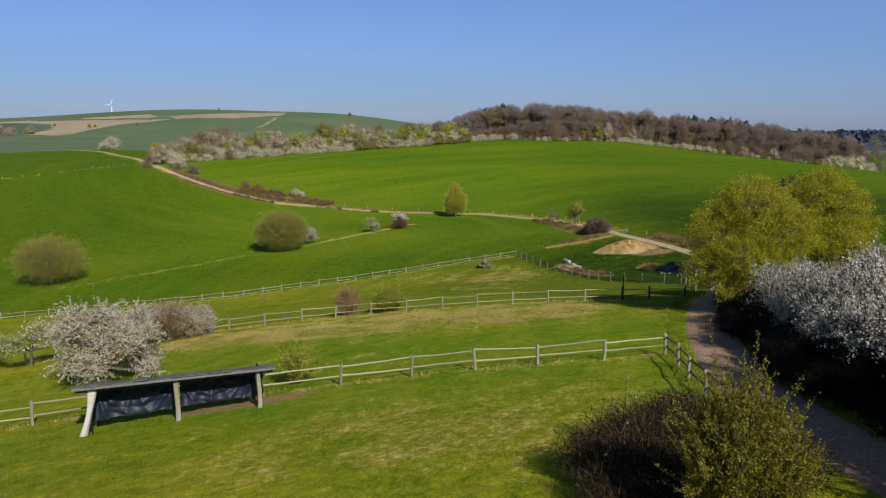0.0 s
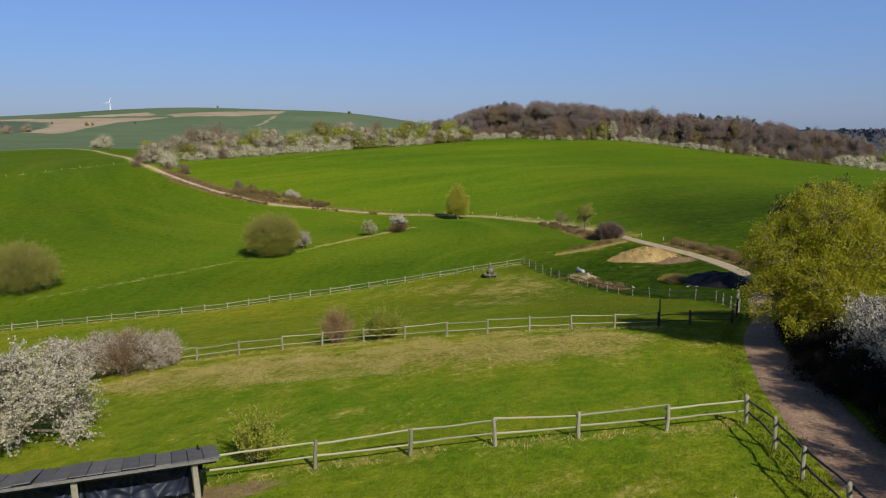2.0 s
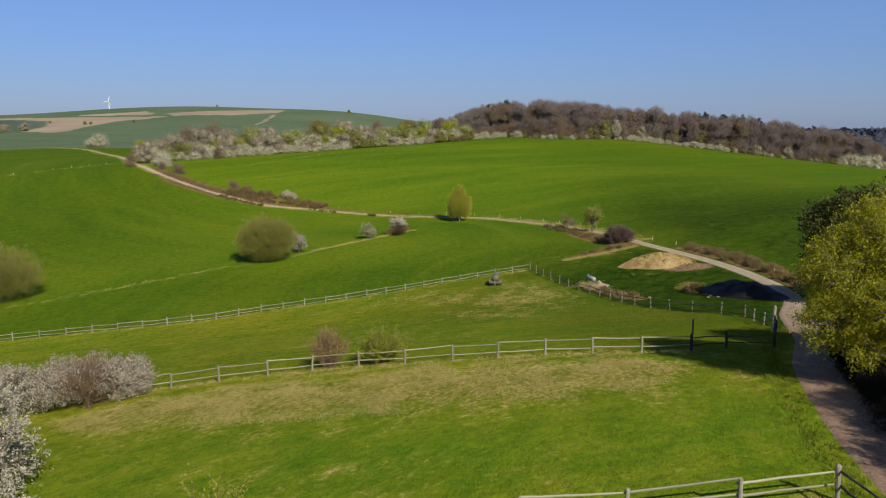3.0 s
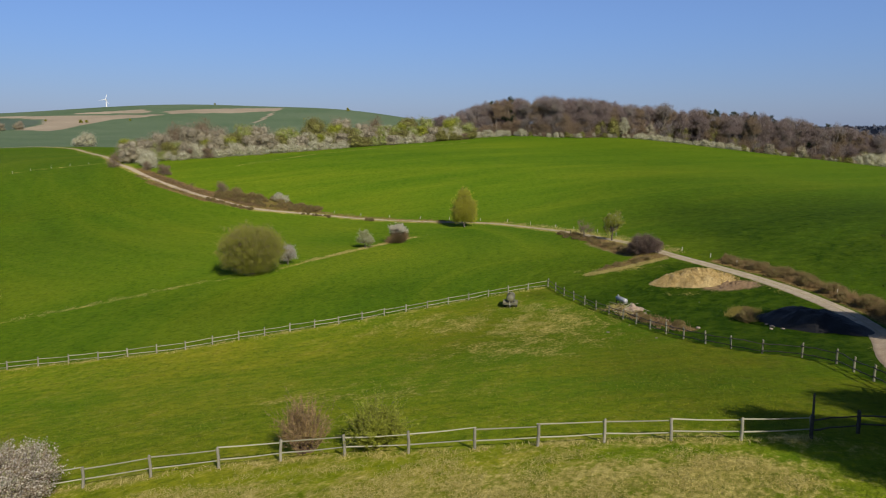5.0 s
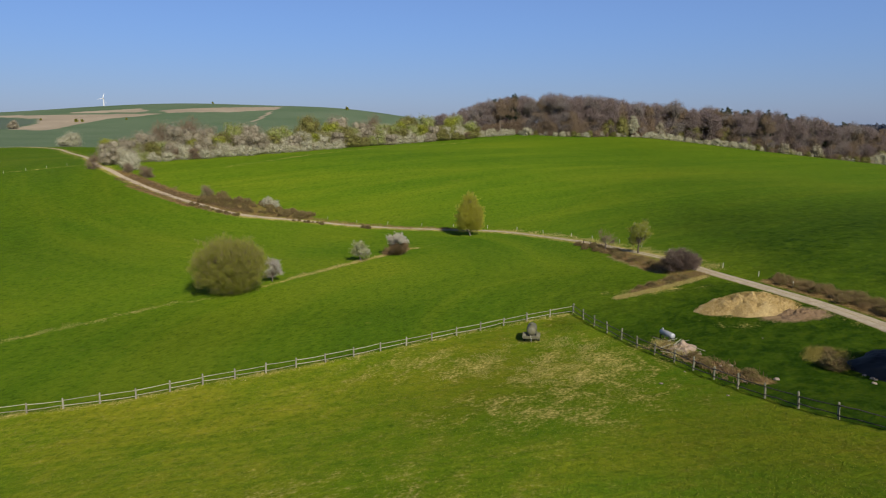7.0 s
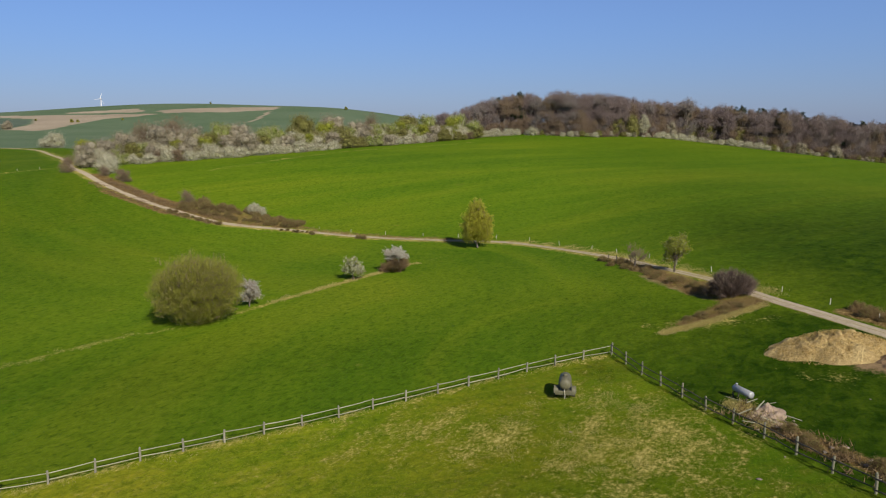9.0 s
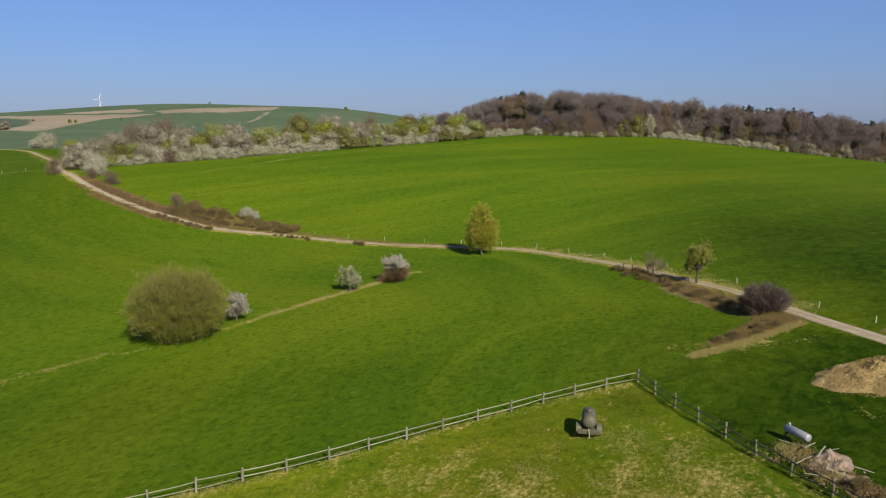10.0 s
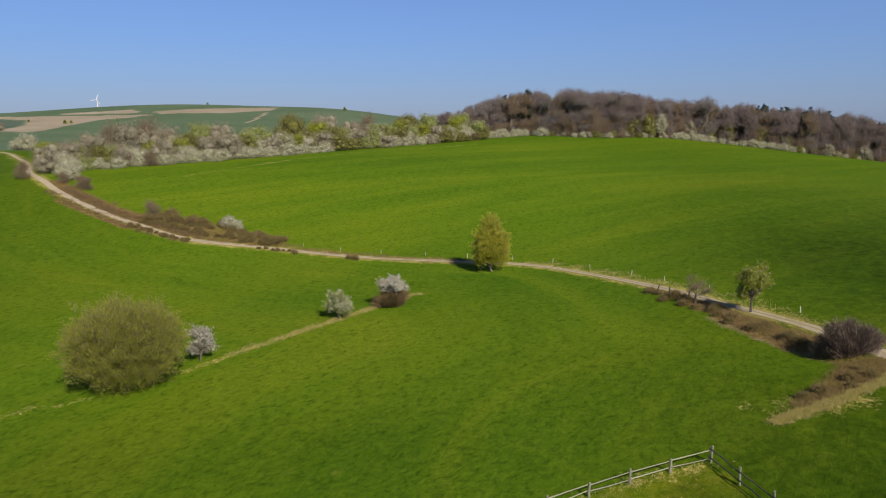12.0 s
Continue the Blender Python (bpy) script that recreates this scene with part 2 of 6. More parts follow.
BARK_PALE = plain_material("pale_bark", (0.13, 0.105, 0.085), (0.24, 0.20, 0.165), 3.0, 0.95, 0.5, 0.03, stretch=(1, 1, 0.3))
BARK_RED = plain_material("reddish_twigs", (0.12, 0.075, 0.05), (0.2, 0.13, 0.09), 5.0, 0.95, 0.4, 0.01)
ROOFING = plain_material("bitumen_roofing", (0.085, 0.083, 0.082), (0.17, 0.165, 0.16), 1.6, 0.8, 0.5, 0.03, per_object=0.2)
TARP = plain_material("blue_black_tarpaulin", (0.006, 0.010, 0.024), (0.013, 0.020, 0.045), 1.2, 0.58, 0.08, 0.01)
BLACK_SHEET = plain_material("black_plastic_sheet", (0.004, 0.004, 0.005), (0.010, 0.010, 0.012), 1.2, 0.75, 0.5, 0.05)
WHITE_SHEET = plain_material("white_sheet", (0.55, 0.54, 0.52), (0.75, 0.74, 0.72), 3.0, 0.6, 0.4, 0.03)
STRAW = plain_material("straw_and_dung", (0.25, 0.16, 0.055), (0.66, 0.50, 0.225), 0.9, 0.95, 1.0, 0.2, per_object=0.1)
EARTH = plain_material("dug_earth", (0.115, 0.072, 0.038), (0.235, 0.155, 0.085), 1.6, 0.95, 0.9, 0.1, per_object=0.1)
RUBBLE = plain_material("pale_rubble", (0.28, 0.20, 0.145), (0.48, 0.37, 0.28), 2.2, 0.95, 0.9, 0.12, per_object=0.1)
OLIVE = plain_material("olive_paint", (0.095, 0.09, 0.055), (0.17, 0.16, 0.10), 4.0, 0.6, 0.2, 0.01, per_object=0)
RUBBER = plain_material("tyre_rubber", (0.012, 0.012, 0.012), (0.03, 0.03, 0.03), 8.0, 0.85, 0.3, 0.005)
STEEL = plain_material("galvanised_steel", (0.32, 0.33, 0.35), (0.46, 0.47, 0.49), 3.0, 0.5, 0.15, 0.005, metal=0.25, per_object=0)
STONE = plain_material("field_stone", (0.17, 0.135, 0.105), (0.34, 0.28, 0.225), 2.5, 0.9, 0.6, 0.04)
POST_WHITE = plain_material("pale_post", (0.40, 0.38, 0.30), (0.58, 0.55, 0.45), 5.0, 0.8, 0.3, 0.01)
TURBINE_WHITE = plain_material("turbine_paint", (0.72, 0.73, 0.74), (0.80, 0.80, 0.80), 0.1, 0.5, 0.0, 0.01)

LEAF_WILLOW = leaf_material("willow_leaves", [(0.22, 0.235, 0.013), (0.36, 0.365, 0.018), (0.48, 0.465, 0.03), (0.30, 0.29, 0.022)], 0.5)
LEAF_YOUNG = leaf_material("young_leaves", [(0.15, 0.18, 0.02), (0.25, 0.26, 0.03), (0.34, 0.33, 0.05)], 0.45)
LEAF_OLIVE = leaf_material("olive_leaves", [(0.25, 0.265, 0.038), (0.31, 0.32, 0.048), (0.38, 0.38, 0.065)], 0.4)
LEAF_GREEN = leaf_material("fresh_leaves", [(0.22, 0.27, 0.05), (0.30, 0.345, 0.08), (0.37, 0.40, 0.12)], 0.4)
LEAF_YELLOW = leaf_material("yellow_green_leaves", [(0.24, 0.27, 0.03), (0.31, 0.34, 0.04), (0.38, 0.40, 0.06)], 0.4)
LEAF_SALLOW = leaf_material("sallow_leaves", [(0.11, 0.115, 0.008), (0.18, 0.172, 0.012), (0.27, 0.24, 0.02)], 0.4)
LEAF_SPIRE = leaf_material("bright_willow_leaves", [(0.30, 0.30, 0.03), (0.43, 0.42, 0.05), (0.53, 0.51, 0.08)], 0.45)
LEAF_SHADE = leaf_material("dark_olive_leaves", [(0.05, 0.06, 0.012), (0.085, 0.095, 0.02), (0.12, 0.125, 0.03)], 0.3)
LEAF_DARK = leaf_material("dark_needles", [(0.014, 0.022, 0.010), (0.025, 0.038, 0.016), (0.04, 0.052, 0.022)], 0.1)
PETAL_WHITE = leaf_material("white_blossom", [(0.48, 0.45, 0.38), (0.62, 0.58, 0.52), (0.74, 0.71, 0.64), (0.40, 0.40, 0.20)], 0.3)
PETAL_CHERRY = leaf_material("cherry_blossom", [(0.40, 0.36, 0.30), (0.53, 0.48, 0.42), (0.64, 0.59, 0.52), (0.34, 0.35, 0.14)], 0.3)
LEAF_SCRUB = leaf_material("dull_olive_leaves", [(0.14, 0.14, 0.035), (0.21, 0.205, 0.055), (0.28, 0.27, 0.08)], 0.3)
PETAL_CREAM = leaf_material("cream_blossom", [(0.40, 0.385, 0.275), (0.49, 0.465, 0.345), (0.57, 0.545, 0.42), (0.38, 0.39, 0.20)], 0.3)
BLADE_BANK = leaf_material("orange_brown_brush", [(0.18, 0.115, 0.05), (0.26, 0.175, 0.08), (0.35, 0.255, 0.125)], 0.2, 0.9)
PETAL_PINK = leaf_material("pinkish_blossom", [(0.27, 0.24, 0.175), (0.33, 0.295, 0.215), (0.40, 0.36, 0.27), (0.27, 0.255, 0.14)], 0.3)
PETAL_GREY = leaf_material("greyish_blossom", [(0.42, 0.405, 0.36), (0.56, 0.54, 0.49), (0.68, 0.66, 0.60)], 0.3)
TWIG_BROWN = leaf_material("brown_twigs", [(0.14, 0.10, 0.065), (0.23, 0.165, 0.11), (0.31, 0.235, 0.16)], 0.2, 0.9)
TWIG_PURPLE = leaf_material("bare_crown_twigs", [(0.145, 0.108, 0.104), (0.208, 0.160, 0.150), (0.28, 0.222, 0.208)], 0.2, 0.9)
TWIG_GREY = leaf_material("grey_crown_twigs", [(0.16, 0.135, 0.125), (0.24, 0.205, 0.19), (0.33, 0.285, 0.265)], 0.2, 0.9)
TWIG_DUSK = leaf_material("dusky_twigs", [(0.095, 0.066, 0.052), (0.15, 0.108, 0.086), (0.215, 0.16, 0.132)], 0.15, 0.9)
# twigs kept near black: the shade along the hedge is put into the colour
TWIG_SHADED = leaf_material("shade_black_twigs", [(0.005, 0.004, 0.003), (0.010, 0.008, 0.005), (0.017, 0.014, 0.008)], 0.15, 0.9)
BLADE_DRY = leaf_material("dry_grass_blades", [(0.32, 0.275, 0.085), (0.47, 0.40, 0.14), (0.60, 0.51, 0.21)], 0.3, 0.9)
BLADE_STEM = leaf_material("rusty_stems", [(0.24, 0.155, 0.06), (0.34, 0.235, 0.10), (0.44, 0.32, 0.15)], 0.2, 0.9)
BLADE_OCHRE = leaf_material("ochre_grass", [(0.20, 0.17, 0.035), (0.30, 0.25, 0.06), (0.42, 0.35, 0.11)], 0.3, 0.9)
BLADE_REED = leaf_material("dead_brush", [(0.13, 0.085, 0.042), (0.205, 0.14, 0.072), (0.29, 0.21, 0.115)], 0.2, 0.9)
BLADE_GREEN = leaf_material("grass_blades", [(0.14, 0.20, 0.014), (0.20, 0.245, 0.02), (0.28, 0.28, 0.04)], 0.4, 0.9)


# ---- mesh helpers ----
def mesh_of(name, verts, faces, material, smooth=False):
    """A mesh from arrays: verts (n, 3), faces (m, 4) or (m, 3) or a plain list of both."""
    me = bpy.data.meshes.new(name)
    if isinstance(faces, np.ndarray):
        verts = np.asarray(verts, np.float32)
        k = faces.shape[1]
        me.vertices.add(len(verts))
        me.vertices.foreach_set("co", verts.ravel())
        me.loops.add(faces.size)
        me.loops.foreach_set("vertex_index", faces.astype(np.int32).ravel())
        me.polygons.add(len(faces))
        me.polygons.foreach_set("loop_start", np.arange(0, faces.size, k, dtype=np.int32))
        me.update(calc_edges=True)
    else:
        me.from_pydata([tuple(v) for v in verts], [], faces)
        me.update()
    if smooth:
        me.polygons.foreach_set("use_smooth", np.ones(len(me.polygons), bool))
    me.materials.append(material)
    return me


def part(name, me, parent, label="", m=None):
    """One mesh as a part of a thing or of another part."""
    ob = new(name, me)
    ob.parent = parent
    if m is not None:
        ob.matrix_basis = m
    return tagged(ob, label=label)


def thing(name, m, label, category, group="", kind=""):
    ob = new(name)
    ob.empty_display_size = 0.2
    ob.matrix_basis = m
    return tagged(ob, label, category, group, kind)


def bm_mesh(name, bm, material, smooth=False):
    me = bpy.data.meshes.new(name)
    bm.to_mesh(me)
    bm.free()
    if smooth:
        me.polygons.foreach_set("use_smooth", np.ones(len(me.polygons), bool))
    me.materials.append(material)
    return me


def box_mesh(name, sx, sy, sz, material, bevel=0.02, m=None):
    bm = bmesh.new()
    bmesh.ops.create_cube(bm, size=1.0)
    bmesh.ops.scale(bm, vec=(sx, sy, sz), verts=bm.verts)
    if bevel:
        bmesh.ops.bevel(bm, geom=bm.edges[:], offset=bevel, segments=1, affect="EDGES")
    if m is not None:
        bmesh.ops.transform(bm, matrix=m, verts=bm.verts)
    return bm_mesh(name, bm, material)


def tube_arrays(path, radii, sides=6):
    """A tapered tube along a path of points, as verts and quads."""
    path = np.asarray(path, float)
    radii = np.asarray(radii, float)
    d = np.gradient(path, axis=0)
    d /= np.linalg.norm(d, axis=1)[:, None] + 1e-9
    side = np.cross(d, np.array([0.31, 0.17, 0.93]))
    side /= np.linalg.norm(side, axis=1)[:, None] + 1e-9
    up = np.cross(side, d)
    a = np.linspace(0, 2 * np.pi, sides, endpoint=False)
    ring = np.cos(a)[None, :, None] * side[:, None] + np.sin(a)[None, :, None] * up[:, None]
    v = (path[:, None] + ring * radii[:, None, None]).reshape(-1, 3)
    n = len(path)
    i, j = np.meshgrid(np.arange(n - 1), np.arange(sides), indexing="ij")
    k = (j + 1) % sides
    f = np.stack([i * sides + j, i * sides + k, (i + 1) * sides + k, (i + 1) * sides + j], -1).reshape(-1, 4)
    return v, f


def joined(pieces):
    """Joins (verts, faces) pieces into one pair of arrays."""
    vs, fs, at = [], [], 0
    for v, f in pieces:
        vs.append(v)
        fs.append(f + at)
        at += len(v)
    return np.concatenate(vs), np.concatenate(fs)


def flakes(centres, length, width, rng, along=None, mess=1.0):
    """One small tapering blade for each centre, as leaf, petal or twig; along gives the way in which its long axis points."""
    n = len(centres)
    u = rng.normal(size=(n, 3))
    if along is not None:
        u = u / (np.linalg.norm(u, axis=1)[:, None] + 1e-9) * mess + along
    u /= np.linalg.norm(u, axis=1)[:, None] + 1e-9
    w = np.cross(u, rng.normal(size=(n, 3)))
    w /= np.linalg.norm(w, axis=1)[:, None] + 1e-9
    s = rng.uniform(0.65, 1.35, (n, 1))
    u, w = u * s * length / 2, w * s * width / 2
    v = np.stack([centres - u * 0.8 - w * 1.25, centres - u * 0.8 + w * 1.25, centres + u], 1).reshape(-1, 3)
    return v, np.arange(3 * n).reshape(-1, 3)


def in_lobes(lobes, n, rng, shell=0.55):
    """Points in a crown made of overlapping ellipsoid lobes (x, y, z, rx, ry, rz), thicker towards the outside."""
    lobes = np.asarray(lobes, float)
    vol = lobes[:, 3] * lobes[:, 4] * lobes[:, 5]
    pick = rng.choice(len(lobes), n, p=vol / vol.sum())
    d = rng.normal(size=(n, 3))
    d /= np.linalg.norm(d, axis=1)[:, None]
    r = (shell ** 3 + (1 - shell ** 3) * rng.random((n, 1))) ** (1 / 3)
    r *= 1 + 0.08 * rng.normal(size=(n, 1))
    c = lobes[pick, :3]
    return c + d * r * lobes[pick, 3:], c, pick


def branches(lobes, clumps, centres, trunk_height, trunk_r, rng, twigs, stems=1):
    """Trunk or stems, limbs into each lobe and twigs out to the clumps."""
    out = []
    lobes = np.asarray(lobes, float)
    fork = np.array([0, 0, trunk_height])
    for s in range(stems):
        foot = np.array([rng.normal(0, 0.18), rng.normal(0, 0.18), -0.15]) * (stems > 1) + np.array([0, 0, -0.15])
        path = [foot, foot * 0.5 + fork * 0.5 + rng.normal(0, 0.06, 3) * trunk_height, fork + rng.normal(0, 0.1, 3)]
        out.append(tube_arrays(path, [trunk_r * 1.25, trunk_r, trunk_r * 0.8], 7))
    for lobe in lobes:
        c = lobe[:3]
        mid = fork * 0.5 + c * 0.5 + rng.normal(0, 0.12, 3) * np.linalg.norm(c - fork) * 0.6
        out.append(tube_arrays([fork, mid, c, c + np.array([0, 0, lobe[5] * 0.55])], [trunk_r * 0.62, trunk_r * 0.42, trunk_r * 0.26, trunk_r * 0.1], 5))
    for i in rng.choice(len(clumps), min(twigs, len(clumps)), replace=False):
        a, b = centres[i], clumps[i]
        m = a * 0.45 + b * 0.55 + rng.normal(0, 0.1, 3) * np.linalg.norm(b - a)
        out.append(tube_arrays([a * 0.85 + fork * 0.15, m, b], [trunk_r * 0.16, trunk_r * 0.11, trunk_r * 0.04], 3))
    return joined(out)


def crown_meshes(name, lobes, clumps_n, per_clump, spread, layers, seed, trunk_height, trunk_r, bark, twigs=60, stems=1, shell=0.55, floor=0.1, spray=0.0):
    """The meshes of a tree or shrub: trunk, then one crown mesh for each layer (part name, material, share, length, width, upward pull)."""
    rng = np.random.default_rng(seed)
    clumps, centres, _ = in_lobes(lobes, clumps_n, rng, shell)
    clumps[:, 2] = np.maximum(clumps[:, 2], floor + rng.random(clumps_n) * 0.3)
    made = [("trunk", mesh_of(name + "_trunk", *branches(lobes, clumps, centres, trunk_height, trunk_r, rng, twigs, stems), bark, True))]
    mid = np.asarray(lobes, float)[:, :3].mean(0)
    shoots = clumps - centres
    shoots = shoots / (np.linalg.norm(shoots, axis=1)[:, None] + 1e-6) + rng.normal(0, 0.35, shoots.shape)
    shoots *= spray * rng.uniform(0.6, 1.4, (clumps_n, 1))
    for pname, material, share, length, width, pull in layers:
        n = int(clumps_n * per_clump * share)
        own = rng.integers(0, clumps_n, n)
        at = clumps[own] + rng.normal(0, spread, (n, 3)) * np.array([1, 1, 0.8])
        if spray:
            at += shoots[own] * rng.uniform(-0.8, 0.4, (n, 1))
        at[:, 2] = np.maximum(at[:, 2], 0.03)
        along = None
        if pull:
            out = at - np.array([mid[0], mid[1], mid[2] * 0.3])
            along = out / (np.linalg.norm(out, axis=1)[:, None] + 1e-6) * abs(pull) + np.array([0, 0, 0.5 * pull])
        made.append((pname, mesh_of(name + "_" + pname, *flakes(at, length, width, rng, along), material)))
    return made


def plant(name, meshes, x, y, label, category, group="", turn=0.0, size=1.0, sink=0.0):
    ob = thing(name, pose(x, y, height(x, y) - sink, 0, 0, turn) @ Matrix.Scale(size, 4), label, category, group)
    for pname, me in meshes:
        foliage(part(pname, me, ob))
    return ob


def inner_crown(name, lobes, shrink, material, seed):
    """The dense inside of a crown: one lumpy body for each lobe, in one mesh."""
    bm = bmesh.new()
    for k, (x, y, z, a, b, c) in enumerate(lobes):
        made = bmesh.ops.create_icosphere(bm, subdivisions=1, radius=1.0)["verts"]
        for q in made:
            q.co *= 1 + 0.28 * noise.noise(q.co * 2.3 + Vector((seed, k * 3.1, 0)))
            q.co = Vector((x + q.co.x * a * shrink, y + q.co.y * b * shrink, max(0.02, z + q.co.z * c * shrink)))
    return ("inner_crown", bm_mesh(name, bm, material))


def foliage(ob):
    """Crowns, blossom and twigs are uncountable; trunks are not."""
    if not ob.name.startswith("trunk"):
        ob["kind"] = "stuff"
    return ob


# ---- terrain ----
# Heights of broad swells on a coarse net: rows from near to far, columns from west to east.
SWELL_X = np.array([-200, -120, -60, -10, 30, 90, 180], float)
SWELL_Y = np.array([0, 30, 60, 90, 125, 165, 215, 280, 350, 430], float)
SWELL_R = np.array([30, 25, 24, 26, 34, 42, 50, 58, 62, 62], float)
SWELLS = np.array([
    [-0.3, -0.6, 2.6, 5.4, 4.5, 0.8, -0.2],
    [-0.1, -1.5, -3.2, -0.9, 1.8, 0.9, -0.3],
    [0.2, -2.0, -3.2, 3.8, 4.4, -4.8, -1.8],
    [0.1, -0.8, -2.0, -0.5, 0.9, 1.0, 0.2],
    [-0.5, -4.5, -1.7, -1.1, -2.5, 2.4, 1.4],
    [0.4, -2.1, 0.9, 1.3, -0.4, 2.6, 0.5],
    [1.2, -0.4, -4.0, -4.7, -1.8, 0.7, -2.3],
    [1.9, 1.7, 5.2, 1.8, 0.6, 1.0, -1.7],
    [2.2, -0.7, 2.1, 1.6, 0.9, -0.5, -0.2],
    [6.0, 3.3, -0.6, 2.2, 6.8, 7.6, 1.1],
])
# Far hills: x, y, half width, half depth, height.
FAR_HILLS = ((-600, 2050, 430, 430, 66), (-1350, 1850, 420, 420, 24), (1500, 2350, 700, 350, 12), (1500, 900, 420, 260, -26), (330, 440, 65, 120, -13),
             (-1000, 2050, 120, 430, -5), (-620, 2050, 120, 430, 3), (-240, 2050, 140, 430, 13))


def height(x, y):
    x, y = np.asarray(x, float), np.asarray(y, float)
    z = np.full(np.broadcast(x, y).shape, -4.0)
    for j in range(len(SWELL_Y)):
        fy = np.exp(-0.5 * ((y - SWELL_Y[j]) / SWELL_R[j]) ** 2)
        for i in range(len(SWELL_X)):
            z = z + SWELLS[j, i] * fy * np.exp(-0.5 * ((x - SWELL_X[i]) / 62.0) ** 2)
    for cx, cy, rx, ry, h in FAR_HILLS:
        z = z + h * np.exp(-0.5 * ((x - cx) / rx) ** 2 - 0.5 * ((y - cy) / ry) ** 2)
    return z if z.ndim else float(z)


def smooth_path(points, step):
    """A Catmull-Rom line through the points, sampled about every step metres."""
    p = np.asarray(points, float)
    p = np.vstack([2 * p[0] - p[1], p, 2 * p[-1] - p[-2]])
    out = []
    for a, b, c, d in zip(p[:-3], p[1:-2], p[2:-1], p[3:]):
        n = max(2, int(np.linalg.norm(c - b) / step))
        t = np.linspace(0, 1, n, endpoint=False)[:, None]
        out.append(0.5 * (2 * b + (c - a) * t + (2 * a - 5 * b + 4 * c - d) * t ** 2 + (3 * b - a - 3 * c + d) * t ** 3))
    return np.vstack(out + [p[-2:-1]])


def reach(x, y, path):
    """Distance on the plan from each point to a line."""
    best = np.full(np.shape(x), 1e9)
    for a, b in zip(path[:-1], path[1:]):
        d = b - a
        t = np.clip(((x - a[0]) * d[0] + (y - a[1]) * d[1]) / (d @ d + 1e-9), 0, 1)
        best = np.minimum(best, np.hypot(x - a[0] - t * d[0], y - a[1] - t * d[1]))
    return best


def inside(x, y, corners):
    """Whether points on the plan lie in a polygon."""
    r = np.zeros(np.shape(x), bool)
    for (ax, ay), (bx, by) in zip(corners, corners[1:] + corners[:1]):
        r ^= ((ay > y) != (by > y)) & (x < (bx - ax) * (y - ay) / (by - ay + 1e-12) + ax)
    return r


# Plan of the lines on the ground.
FARM_TRACK = smooth_path([(-240, 418), (-205, 403), (-172, 382), (-150, 352), (-133, 325), (-117, 297), (-108, 281), (-100, 271), (-91, 259.5), (-81, 249), (-70, 239.4), (-60.5, 232.5), (-50, 225.6), (-34.4, 221.3), (-17.7, 215.6), (-0.6, 211), (9.2, 207),
                          (14.6, 201.4), (19.7, 193.5), (24.6, 183.5), (28.4, 172), (32.1, 161), (34.2, 149.8), (36.8, 139), (39, 128), (39.8, 117), (38.9, 105), (36, 94), (31, 83.5), (25.4, 68.5),
                          (20, 56.5), (17.1, 47.5), (15.05, 40.2), (13.65, 34.6), (12.75, 30), (12.2, 24), (12.0, 16), (12.2, 6), (13, -25)], 0.8)
FIELD_BANK = smooth_path([(-62, 130), (-48, 143), (-40, 151), (-33, 154), (-27, 162.5), (-18.7, 173.6), (-13.5, 180.8), (-7.4, 189.4), (-1.9, 196)], 3)
FENCE_FRONT = [(-24.5, 33.5), (-19.4, 34.3), (-14.5, 35.2), (-9.4, 36.0), (-5.1, 36.6), (-1.6, 37.2), (1.65, 37.7), (4.9, 38.0), (8.4, 38.3), (11.7, 38.8)]
FENCE_SIDE = [(11.7, 38.8), (11.35, 35.4), (10.8, 32.2), (10.3, 28.6), (9.9, 25.3), (9.6, 22.0)]
FENCE_MIDDLE = [(-33.5, 59.0), (-30.6, 60.5), (-27.6, 62.0), (-24.9, 63.4), (-22.1, 64.7), (-18.9, 65.3), (-15.85, 65.9), (-12.6, 66.2), (-9.6, 66.4), (-6.4, 66.2), (-3.25, 65.8), (-0.05, 65.6),
                (2.95, 65.4), (6.1, 65.3), (9.2, 65.0), (12.3, 64.5), (15.5, 64.4)]
FENCE_FAR = [(-62, 104), (-52, 107.5), (-42.7, 109.9), (-36.6, 111.1), (-30.3, 113.0), (-24.9, 116.3), (-18.8, 119.2), (-12.8, 121.8), (-7.0, 124.9), (-1.2, 127.8), (4.6, 130.6), (9.2, 132.6), (13.0, 133.8)]
FENCE_EAST = [(13.0, 133.8), (14.3, 126.6), (15.2, 122.8), (16.0, 119.5), (16.7, 116.3), (18.1, 111.0), (19.3, 104.2), (20.7, 97.2), (22.5, 91.8), (23.6, 89.2), (25.2, 87.6), (26.6, 83.5), (25.0, 73.6)]


